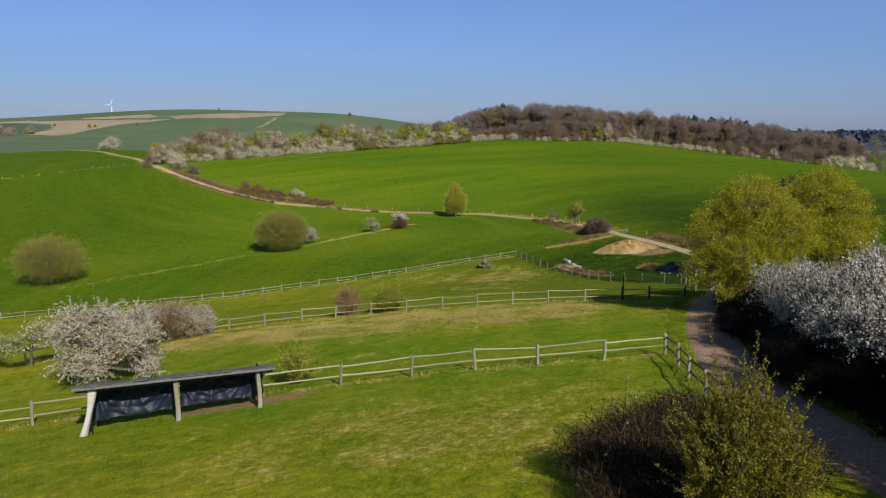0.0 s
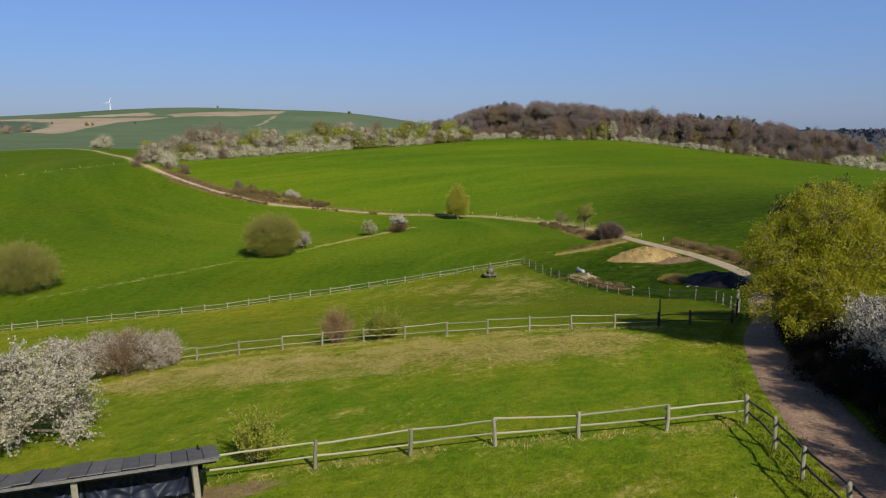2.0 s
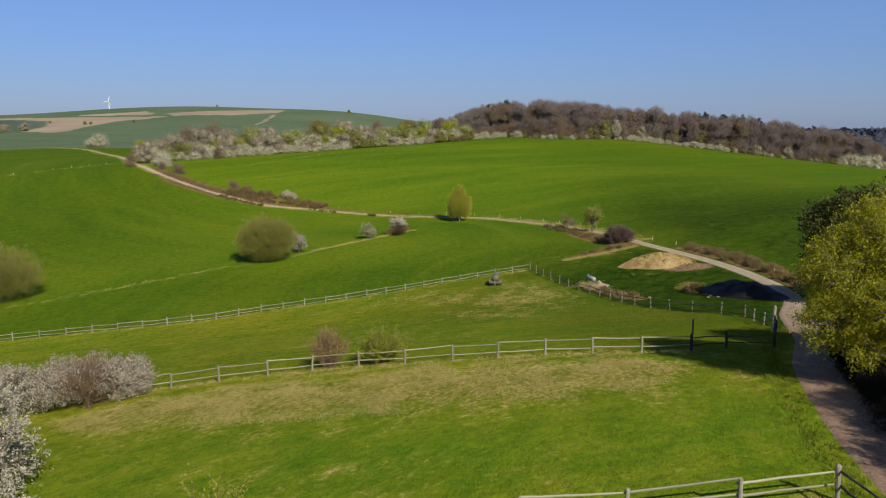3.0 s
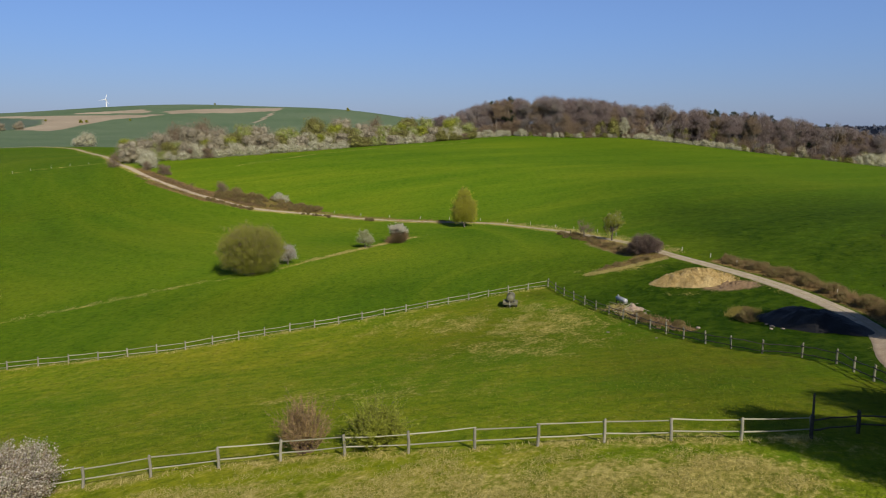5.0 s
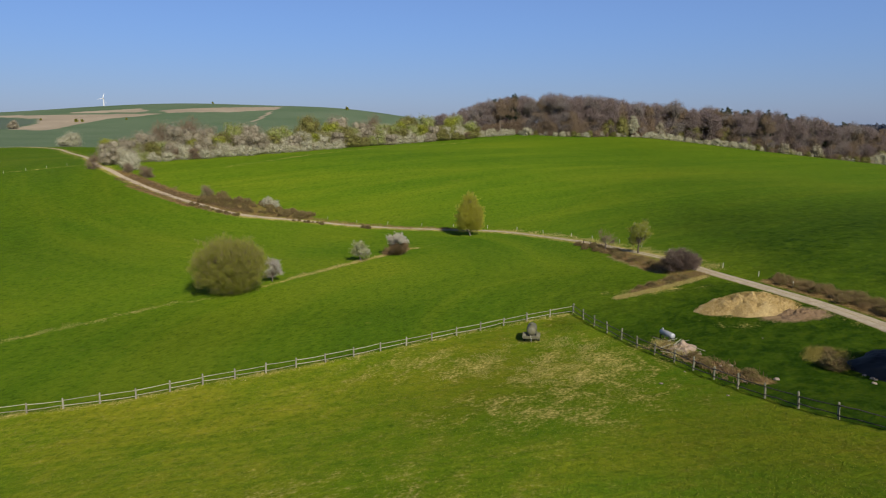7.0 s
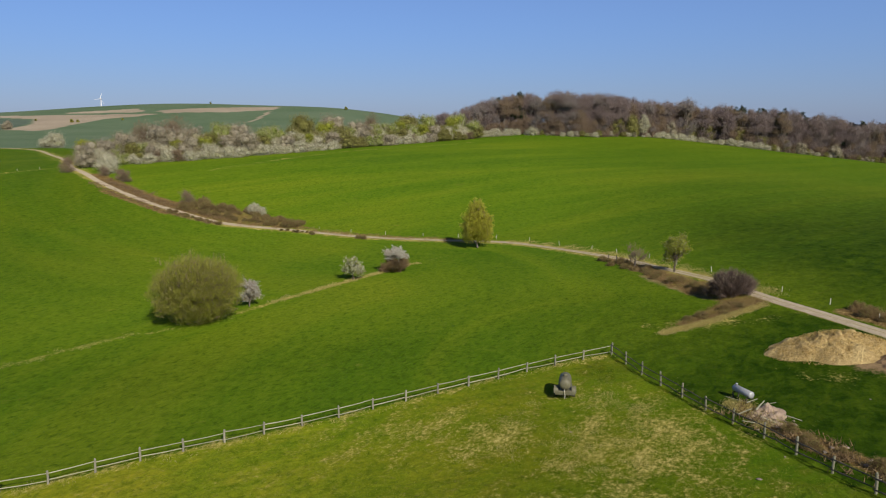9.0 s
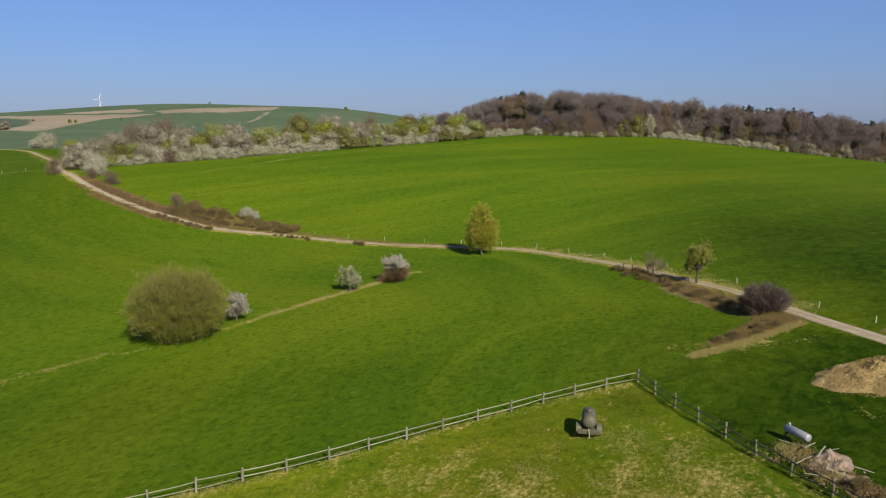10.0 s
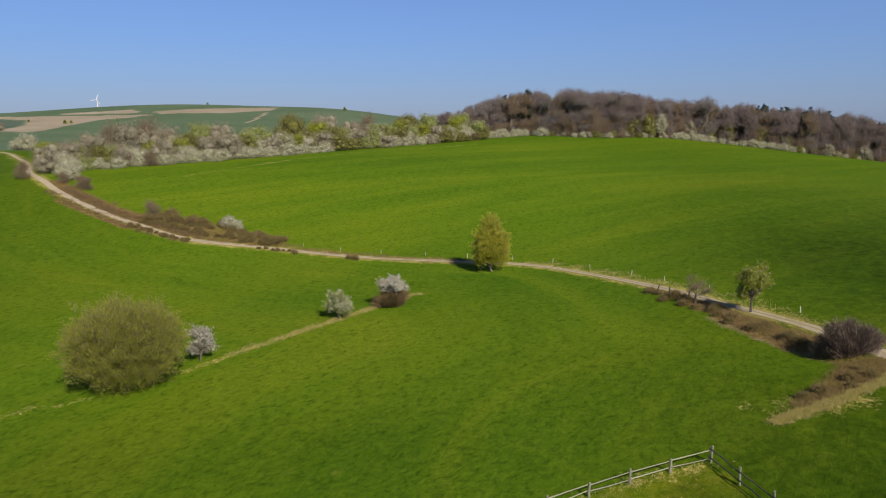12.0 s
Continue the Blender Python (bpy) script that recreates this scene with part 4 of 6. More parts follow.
W2 = [(0, 0, 8.0, 2.9, 2.9, 2.6), (2.0, 0.6, 6.2, 2.5, 2.4, 2.5), (-1.8, -0.8, 6.0, 2.3, 2.3, 2.4), (0.8, -2.0, 4.4, 2.2, 2.0, 2.1), (2.6, -0.8, 3.8, 2.0, 1.9, 1.9), (-0.6, 1.9, 5.4, 2.3, 2.2, 2.2)]
meshes = crown_meshes("willow_b", W2, 1700, 62, 0.2, willow_layers, 42, 2.0, 0.30, BARK_PALE, 420, 2, 0.62, 1.0, 0.5)
plant("willow", meshes, 28.9, 57.6, "large yellow-green willow in spring leaf beside the track", "tree", size=1.0)
W3 = [(0, 0, 9.4, 4.2, 4.2, 3.4), (-3.2, 0.6, 8.4, 3.2, 3.4, 3.0), (3.0, 0, 7.6, 3.4, 3.4, 3.2), (-1.2, -2.6, 6.4, 3.2, 3.0, 2.8), (1.0, 2.6, 7.4, 3.4, 3.2, 3.0), (-3.0, 1.6, 5.4, 2.6, 2.6, 2.4), (0, 0, 4.6, 3.0, 3.0, 2.2)]
meshes = crown_meshes("lane_tree", W3, 1300, 26, 0.3, [("crown", LEAF_SHADE, 1.0, 0.30, 0.17, 0)], 43, 3.0, 0.34, BARK, 240, 1, 0.6, 1.2, 0.4)
plant("lane_tree", meshes, 40.8, 90.6, "tall dark olive-green tree beside the dirt track", "tree", size=0.92)

thorn_meshes = []
for s in range(3):
    lobes = lobes_of(rng, 8, 2.0, 1.9, 2.3, 3.8, 0.8, 1.3) + lobes_of(rng, 6, 2.4, 2.3, 1.7, 2.6, 0.8, 1.1)
    bloom = crown_meshes("blackthorn", lobes, 760, 40, 0.075, [("blossom", PETAL_GREY, 0.80, 0.07, 0.055, 0), ("twig", TWIG_SHADED, 0.20, 0.5, 0.014, 1.4)], 51 + s, 0.6, 0.08, BARK, 200, 5, 0.5, 1.3, 0.9)
    # near-black foot and inside: the bush's own shade put into its colour
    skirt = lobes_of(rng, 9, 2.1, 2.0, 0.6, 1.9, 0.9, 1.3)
    foot = crown_meshes("blackthorn_foot", skirt, 300, 34, 0.2, [("foot_growth", TWIG_SHADED, 1.0, 0.5, 0.022, 1.0)], 55 + s, 0.4, 0.05, BARK, 60, 4, 0.4, 0.1, 0.5)
    thorn_meshes.append(bloom + foot[1:] + [inner_crown("blackthorn_shaded_inside", skirt, 0.75, TWIG_SHADED, s)])
# the last four bushes are unseen, added nearer the eye to shade the lane
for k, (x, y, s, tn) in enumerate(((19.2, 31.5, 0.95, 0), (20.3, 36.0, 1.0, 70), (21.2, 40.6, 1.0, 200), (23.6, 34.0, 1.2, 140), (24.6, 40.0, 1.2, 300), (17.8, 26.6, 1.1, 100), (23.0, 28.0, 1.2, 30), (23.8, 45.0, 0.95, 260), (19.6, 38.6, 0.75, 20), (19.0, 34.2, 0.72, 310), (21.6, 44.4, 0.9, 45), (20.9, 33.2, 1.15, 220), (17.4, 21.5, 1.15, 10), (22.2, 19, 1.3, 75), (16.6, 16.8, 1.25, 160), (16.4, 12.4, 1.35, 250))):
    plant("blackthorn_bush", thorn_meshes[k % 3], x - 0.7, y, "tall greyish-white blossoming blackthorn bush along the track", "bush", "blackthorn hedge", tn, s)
# undergrowth all in the near-black twigs, so the hedge's shade is coloured in
under = crown_meshes("under", lobes_of(rng, 7, 1.8, 1.4, 0.6, 1.4, 0.8, 1.1), 220, 20, 0.25, [("crown", TWIG_SHADED, 1.0, 0.34, 0.03, 0.6)], 61, 0.3, 0.05, BARK, 90, 4, 0.5)
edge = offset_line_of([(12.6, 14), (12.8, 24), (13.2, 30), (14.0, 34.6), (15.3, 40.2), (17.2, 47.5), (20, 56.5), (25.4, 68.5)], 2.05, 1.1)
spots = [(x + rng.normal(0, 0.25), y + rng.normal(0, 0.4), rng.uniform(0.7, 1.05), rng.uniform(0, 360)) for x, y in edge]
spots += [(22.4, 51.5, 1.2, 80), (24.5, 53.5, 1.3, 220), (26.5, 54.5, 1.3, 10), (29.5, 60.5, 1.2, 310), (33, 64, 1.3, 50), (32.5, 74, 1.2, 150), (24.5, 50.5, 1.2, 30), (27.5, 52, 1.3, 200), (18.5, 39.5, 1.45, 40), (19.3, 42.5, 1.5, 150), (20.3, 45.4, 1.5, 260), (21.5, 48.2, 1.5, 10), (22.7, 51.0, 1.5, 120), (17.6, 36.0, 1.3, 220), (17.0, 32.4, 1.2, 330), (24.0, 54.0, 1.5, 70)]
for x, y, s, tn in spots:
    plant("undergrowth", under, x, y, "low tangled undergrowth, coloured black with shade, at the edge of the track", "bush", "undergrowth", tn, s * 0.7)



def shoot_bush(seed, stems, tall, wide, per, leaf, material, bark, slim=0.5):
    """A young bush of many long shoots that arch out of one stool, with leaves all along them."""
    r = np.random.default_rng(seed)
    wood, leaves, ways = [], [], []
    for k in range(stems):
        a, q = r.uniform(0, 6.283), math.sqrt(r.random())
        out = np.array([math.cos(a), math.sin(a), 0]) * q * wide
        long = tall * (1.08 - 0.52 * q ** 2) * r.uniform(0.7, 1.08)
        foot = out * 0.22 + np.array([r.normal(0, 0.1), r.normal(0, 0.1), 0])
        tip = out * r.uniform(0.85, 1.1) + np.array([0, 0, long])
        mid = foot * 0.45 + tip * 0.55 + out * 0.16 + r.normal(0, 0.08, 3)
        t = np.linspace(0, 1, 7)[:, None]
        line = (1 - t) ** 2 * foot + 2 * t * (1 - t) * mid + t ** 2 * tip
        wood.append(tube_arrays(line, np.linspace(0.022, 0.004, 7), 3))
        arms = [(line, per)]
        for side in range(5):
            u = r.uniform(0.3, 0.85)
            root = (1 - u) ** 2 * foot + 2 * u * (1 - u) * mid + u ** 2 * tip
            d = (tip - foot) / np.linalg.norm(tip - foot) + r.normal(0, 0.55, 3)
            twig = root + np.linspace(0, 1, 4)[:, None] * d * r.uniform(0.35, 0.8)
            wood.append(tube_arrays(twig, np.linspace(0.009, 0.003, 4), 3))
            arms.append((twig, per // 3))
        for path, n in arms:
            u = r.uniform(0.2, 1, n) * (len(path) - 1)
            i = np.minimum(u.astype(int), len(path) - 2)
            at = path[i] + (path[i + 1] - path[i]) * (u - i)[:, None]
            way = path[i + 1] - path[i]
            leaves.append(at + r.normal(0, 0.035, (n, 3)))
            ways.append(way / (np.linalg.norm(way, axis=1)[:, None] + 1e-6))
    at, way = np.concatenate(leaves), np.concatenate(ways)
    at[:, 2] = np.maximum(at[:, 2], 0.05)
    return [("trunk", mesh_of("shoots", *joined(wood), bark, True)), ("crown", mesh_of("shoot_leaves", *flakes(at, leaf, leaf * slim, r, way, 0.9), material))]


plant("sallow_bush", shoot_bush(71, 230, 3.45, 1.2, 150, 0.06, LEAF_SALLOW, BARK), 6.25, 15.0, "young yellow-green sallow bush with upright shoots beside the track", "bush")
# brambles: four fifths near-black twigs, painting in the shade they stand in
bramble = crown_meshes("bramble", lobes_of(rng, 8, 1.3, 1.2, 0.35, 0.8, 0.5, 0.8), 300, 30, 0.24, [("twig", BLADE_REED, 0.20, 0.42, 0.008, 1.2), ("crown", TWIG_SHADED, 0.80, 0.24, 0.014, 0.8)], 72, 0.2, 0.02, BARK_RED, 90, 8, 0.3)
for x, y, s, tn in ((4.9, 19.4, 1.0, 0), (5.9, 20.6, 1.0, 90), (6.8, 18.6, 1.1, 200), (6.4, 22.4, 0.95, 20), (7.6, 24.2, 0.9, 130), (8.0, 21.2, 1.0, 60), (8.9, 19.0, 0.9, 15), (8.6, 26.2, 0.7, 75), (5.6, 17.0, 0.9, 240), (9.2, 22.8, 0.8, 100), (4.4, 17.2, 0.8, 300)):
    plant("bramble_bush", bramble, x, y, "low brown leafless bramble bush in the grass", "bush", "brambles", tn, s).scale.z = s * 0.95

# ---- bushes of the valley ----
def round_bush(seed, w, h, layers, clumps, per, spread, trunk_r=0.12, stems=6, shell=0.6, spray=0.6):
    r = np.random.default_rng(seed)
    lobes = lobes_of(r, 12, w * 0.30, w * 0.30, h * 0.24, h * 0.70, w * 0.15, w * 0.21) + [(0, 0, h * 0.5, w * 0.46, w * 0.46, h * 0.47)] * 2
    return crown_meshes("bush", lobes, clumps, per, spread, layers, seed + 1, h * 0.15, trunk_r, BARK, clumps // 5, stems, shell, 0.1, spray)


olive_layers = [("crown", LEAF_OLIVE, 0.89, 0.16, 0.036, 1.0), ("twig", TWIG_BROWN, 0.11, 0.7, 0.022, 1.4)]
plant("sallow_bush", round_bush(81, 11.6, 8.5, olive_layers, 3200, 54, 0.16, 0.14, 7, 0.62, 1.0), -33.2, 155.4, "big round olive-brown sallow bush in the green field", "bush")
plant("sallow_bush", round_bush(83, 13.2, 8.8, olive_layers, 2300, 36, 0.2, 0.14, 7, 0.62, 1.0), -69.0, 131.5, "big round olive-brown sallow bush in the green field", "bush", turn=40)


def vase_bush(seed, w, h, layers, clumps, per, lowest=0.4, stems=4, spray=0.7, trunk_r=0.07):
    """A small thorn or fruit bush that widens upwards over a few bare stems."""
    r = np.random.default_rng(seed)
    lobes = lobes_of(r, 7, w * 0.32, w * 0.3, h * lowest, h * 0.7, w * 0.14, w * 0.21) + lobes_of(r, 5, w * 0.22, w * 0.2, h * 0.66, h * 0.84, w * 0.13, w * 0.18)
    return crown_meshes("vase", lobes, clumps, per, 0.09, layers, seed + 1, h * 0.28, trunk_r, BARK, clumps // 2, stems, 0.4, h * lowest * 0.5, spray)


plant("thorn_bush", vase_bush(85, 4.2, 3.8, [("blossom", PETAL_GREY, 0.72, 0.10, 0.075, 0), ("twig", TWIG_BROWN, 0.28, 0.5, 0.02, 1.4)], 260, 44, 0.27, 3), -28.6, 162.4, "small white-blossoming thorn bush beside a big bush", "bush")
plant("thorn_bush", vase_bush(87, 4.0, 4.0, [("blossom", PETAL_WHITE, 0.34, 0.12, 0.09, 0), ("crown", LEAF_GREEN, 0.56, 0.15, 0.07, 0.5), ("twig", TWIG_BROWN, 0.10, 0.5, 0.02, 1.4)], 260, 44, 0.3, 4), -16.6, 176.8, "small pale grey-green thorn bush on the field bank", "bush")
low = crown_meshes("thorn_low", lobes_of(np.random.default_rng(189), 10, 2.0, 1.5, 0.5, 1.6, 0.6, 0.85), 340, 30, 0.16, [("twig", BLADE_REED, 1.0, 0.7, 0.024, 2.4)], 190, 0.5, 0.06, BARK_RED, 120, 8, 0.4, 0.1, 0.5)
top = crown_meshes("thorn_top", lobes_of(np.random.default_rng(191), 10, 1.7, 1.4, 2.3, 3.2, 0.55, 0.85), 300, 40, 0.09, [("blossom", PETAL_WHITE, 0.8, 0.11, 0.085, 0), ("twig", TWIG_BROWN, 0.2, 0.5, 0.02, 2.0)], 192, 1.0, 0.05, BARK_RED, 60, 3, 0.4, 1.4, 0.6)
plant("thorn_bush", low + top[1:], -10.5, 182.3, "white-blossoming thorn bush over brown stems on the field bank", "bush", size=1.05)
rt = np.random.default_rng(90)
lobes = [(0, 0, 6.6, 1.6, 1.6, 2.2), (-0.9, 0, 4.6, 1.9, 1.9, 2.2), (1.0, 0.3, 4.4, 1.9, 1.8, 2.2), (0, -0.8, 3.2, 2.2, 2.0, 1.9), (-1.2, 0.5, 2.4, 1.6, 1.7, 1.5), (1.3, 0, 2.5, 1.6, 1.6, 1.5)]
plant("willow_tree", crown_meshes("wtree", lobes, 1100, 58, 0.15, [("crown", LEAF_SPIRE, 0.96, 0.26, 0.05, 1.6), ("twig", TWIG_BROWN, 0.04, 0.7, 0.03, 2.0)], 91, 0.5, 0.14, BARK_PALE, 160, 4, 0.6, 0.1, 1.0), 3.4, 203.0, "upright yellow-green willow tree beside the farm track", "tree")
lobes = lobes_of(rt, 6, 1.5, 1.5, 2.0, 4.0, 0.8, 1.2)
plant("field_tree", vase_bush(92, 4.4, 5.0, [("crown", LEAF_YELLOW, 0.82, 0.17, 0.08, 0.6), ("blossom", PETAL_CREAM, 0.10, 0.13, 0.10, 0), ("twig", TWIG_BROWN, 0.10, 0.5, 0.02, 1.6)], 260, 44, 0.36, 1, 0.9, 0.12), 29.4, 168.4, "small tree with thin fresh green leaves beside the track", "tree", size=1.12)
bare = crown_meshes("bare", lobes_of(rt, 6, 1.5, 0.9, 1.0, 3.0, 0.6, 1.0), 90, 7, 0.12, [("twig", TWIG_BROWN, 1.0, 0.7, 0.022, 2.2)], 93, 0.8, 0.07, BARK_PALE, 90, 3, 0.5, 0.3, 1.0)
plant("bare_shrub", bare, 25.4, 174.2, "thin leafless shrub on the bank of the track", "bush", size=1.1)
for x, y, tip in ((22.6, 180.6, 14), (23.6, 178.4, -3), (25.0, 175.8, 4)):
    ob = thing("fence_post", pose(x, y, height(x, y), 0, tip, 0), "short dark leaning wooden post on the track bank", "post", "old bank posts")
    part("post", post_mesh("old_post", 0.07, 1.3, WOOD_DARK, 4), ob)
mass = crown_meshes("lilac_low", lobes_of(np.random.default_rng(194), 12, 1.9, 1.5, 0.6, 1.8, 0.7, 1.0) + [(-0.3, 0, 2.5, 0.9, 0.8, 0.8)], 460, 36, 0.16, [("twig", TWIG_DUSK, 1.0, 0.6, 0.02, 1.6)], 195, 0.4, 0.06, BARK, 200, 8, 0.4, 0.1, 0.5)
tips = crown_meshes("lilac_top", lobes_of(np.random.default_rng(198), 12, 1.7, 1.4, 1.9, 2.9, 0.4, 0.7), 300, 18, 0.12, [("blossom", PETAL_PINK, 0.3, 0.09, 0.06, 0), ("twig", TWIG_DUSK, 0.7, 0.5, 0.02, 2.0)], 197, 0.5, 0.05, BARK, 60, 4, 0.6, 1.6, 0.5)
plant("thorn_bush", mass + tips[1:], 30.8, 151.0, "dark twiggy thorn bush with pale lilac tips on the track bank", "bush", size=1.1)
rb = [(0, 0, 1.6, 0.9, 0.8, 1.1), (-0.6, 0, 1.2, 0.8, 0.7, 0.9), (0.7, 0.1, 1.3, 0.8, 0.8, 1.0), (0.1, 0, 0.8, 1.1, 1.0, 0.8)]
plant("twiggy_bush", shoot_bush(95, 95, 2.75, 1.3, 24, 0.22, BLADE_STEM, BARK_RED, 0.07), -8.6, 67.6, "leafless reddish-brown twiggy bush behind the fence", "bush")
RODS = crown_meshes("rods_b", rb, 160, 12, 0.2, [("twig", BLADE_REED, 1.0, 0.5, 0.012, 1.4)], 98, 0.2, 0.04, BARK_RED, 200, 10, 0.3)
plant("twiggy_bush", RODS, -22.7, 61.6, "leafless brown twiggy bush before the blossoming thorn", "bush", turn=60, size=1.35)
plant("green_bush", shoot_bush(96, 130, 1.9, 1.45, 90, 0.085, LEAF_YELLOW, BARK), -4.9, 67.6, "low yellow-green bush behind the fence", "bush")
plant("green_bush", shoot_bush(97, 22, 2.1, 1.0, 60, 0.10, LEAF_YELLOW, BARK_RED), -7.6, 38.2, "thin yellow-green sapling behind the shelter", "bush")

# ---- hedge on the hill and wood behind it ----
rh = np.random.default_rng(101)


def far_shrub(seed, w, h, mats, clumps=480, per=24, leaf=0.19, dense=True):
    """A shrub of many small lobes that reach down to the ground."""
    r = np.random.default_rng(seed)
    lobes = lobes_of(r, 7, w * 0.34, w * 0.34, h * 0.14, h * 0.40, w * 0.19, w * 0.26) + lobes_of(r, 9, w * 0.26, w * 0.26, h * 0.45, h * 0.80, w * 0.16, w * 0.24)
    layers = [(n, mt, sh, leaf * (2.2 if n == "twig" else 1), leaf * (0.14 if n == "twig" else 0.75), 0.9 if n == "twig" else 0) for n, mt, sh in mats]
    made = crown_meshes("hedge", lobes, clumps, per, w * 0.075, layers, seed + 1, h * 0.2, 0.1, BARK, 40, 3, 0.72, 0.1, 0.5)
    return made + [inner_crown("hedge_inside", lobes, 0.72, mats[0][1], seed)] if dense else made


HEDGE = {
    "white": ([far_shrub(s, 6, 5, [("blossom", PETAL_CREAM, 0.8), ("twig", TWIG_BROWN, 0.2)]) for s in (201, 211)], "white-blossoming hedge shrub on the hill"),
    "pink": ([far_shrub(s, 7, 6, [("blossom", PETAL_PINK, 0.6), ("twig", TWIG_BROWN, 0.4)]) for s in (221, 231)], "greyish-pink blossoming hedge shrub on the hill"),
    "green": ([far_shrub(s, 6, 6.5, [("crown", LEAF_GREEN, 0.62), ("blossom", PETAL_CREAM, 0.25), ("twig", TWIG_BROWN, 0.13)]) for s in (241, 243)], "pale-green leafing hedge shrub on the hill"),
    "yellow": ([far_shrub(s, 5, 6, [("crown", LEAF_YELLOW, 0.85), ("twig", TWIG_BROWN, 0.15)]) for s in (251,)], "bright yellow-green leafing hedge shrub on the hill"),
    "olive": ([far_shrub(s, 6, 6.5, [("crown", LEAF_SCRUB, 0.75), ("twig", TWIG_BROWN, 0.25)]) for s in (261,)], "olive-brown hedge shrub on the hill"),
    "brown": ([far_shrub(s, 6, 6, [("twig", TWIG_BROWN, 1.0)], 200, 40, 0.22, False) for s in (271, 273)], "leafless brown hedge shrub on the hill"),
}


def hedge_shrub(kind, x, y, size, tall=1.0, name="hedge_shrub", group="hill hedge"):
    kinds, label = HEDGE[kind]
    proto = kinds[rh.integers(len(kinds))]
    m = pose(x, y, height(x, y) - 0.15, 0, 0, rh.uniform(0, 360)) @ Matrix.Diagonal((size * rh.uniform(0.9, 1.15), size, size * tall * rh.uniform(0.92, 1.08), 1))
    ob = thing(name, m, label, "bush", group)
    for pname, me in proto:
        foliage(part(pname, me, ob))


HEDGE_LINE = smooth_path([(-104, 283), (-95, 286), (-82, 291), (-66, 300), (-50, 313), (-36, 332), (-22, 352), (-6, 368), (12, 380)], 2)
# low front of the hedge: long runs of one kind side by side
run = 0
for k, (x, y) in enumerate(spaced(HEDGE_LINE, 2.3)):
    if run == 0:
        kind, run = rh.choice(["white", "pink", "olive", "green"], p=[0.62, 0.22, 0.10, 0.06]), int(rh.integers(3, 7))
    run -= 1
    hedge_shrub(kind if rh.random() < 0.85 else "brown", x + rh.normal(0, 0.7), y + rh.normal(0, 0.9), rh.uniform(0.45, 0.85), rh.uniform(0.75, 1.05))
# the middle of the hedge, mixed and half hidden
for x, y in np.vstack([spaced(offset_line(HEDGE_LINE, -4.5), 3.4), spaced(offset_line(HEDGE_LINE, -9.0), 4.0)]):
    kind = rh.choice(["white", "pink", "green", "olive", "yellow"], p=[0.24, 0.22, 0.30, 0.14, 0.10])
    hedge_shrub(kind, x + rh.normal(0, 1.4), y + rh.normal(0, 1.2), rh.uniform(0.9, 1.3))
# single large shrubs and small trees that stand out of it: distance along the hedge, depth behind its front, size, height
BACK = {
    "pink": ((2, 4, 1.15, 1.0), (9, 9, 1.5, 1.0), (21, 10, 2.0, 1.0), (29, 8, 1.7, 1.05), (46, 10, 1.5, 1.1), (92, 12, 1.7, 1.1), (104, 11, 1.4, 1.1), (116, 9, 1.3, 1.0)),
    "green": ((40, 9, 1.5, 1.05), (55, 8, 1.3, 1.0), (61, 10, 1.5, 0.9), (98, 10, 1.3, 1.0), (136, 8, 1.6, 1.0), (150, 8, 1.5, 1.1)),
    "yellow": ((84, 9, 1.6, 1.05), (88, 8, 1.3, 0.95), (122, 8, 1.5, 1.0), (146, 6, 1.5, 1.1)),
    "olive": ((35, 8, 1.15, 1.1), (68, 8, 1.25, 1.0), (75, 10, 1.9, 1.05), (127, 9, 1.8, 1.0)),
    "brown": ((15, 14, 1.5, 1.2), (24, 15, 1.6, 1.3), (112, 13, 1.4, 1.4), (133, 14, 1.1, 1.5), (6, 1, 0.7, 0.9), (-2, 0, 0.8, 0.8)),
    "white": ((3, -2, 0.9, 1.1), (66, 5, 1.3, 1.0), (80, 7, 1.3, 1.0), (110, 6, 1.2, 1.0), (141, 4, 1.3, 0.9)),
}
for kind, x, y, size in (("white", -93, 270.5, 0.75), ("white", -95.5, 274.5, 0.9), ("white", -97, 279, 1.0), ("brown", -105, 272, 0.75), ("pink", -103, 281, 1.0), ("pink", -107, 287, 1.0), ("pink", -101, 290, 1.35), ("brown", -92.5, 266.5, 0.5)):
    hedge_shrub(kind, x, y, size)
HEDGE_RUN = np.concatenate([[0], np.cumsum(np.hypot(*np.diff(HEDGE_LINE, axis=0).T))])
HEDGE_OUT = offset_line(HEDGE_LINE, -1.0) - HEDGE_LINE
for kind, spots in BACK.items():
    for along_it, deep, size, tall in spots:
        x, y = (np.interp(along_it, HEDGE_RUN, HEDGE_LINE[:, a]) + deep * np.interp(along_it, HEDGE_RUN, HEDGE_OUT[:, a]) for a in (0, 1))
        hedge_shrub(kind, x, y, size, tall)


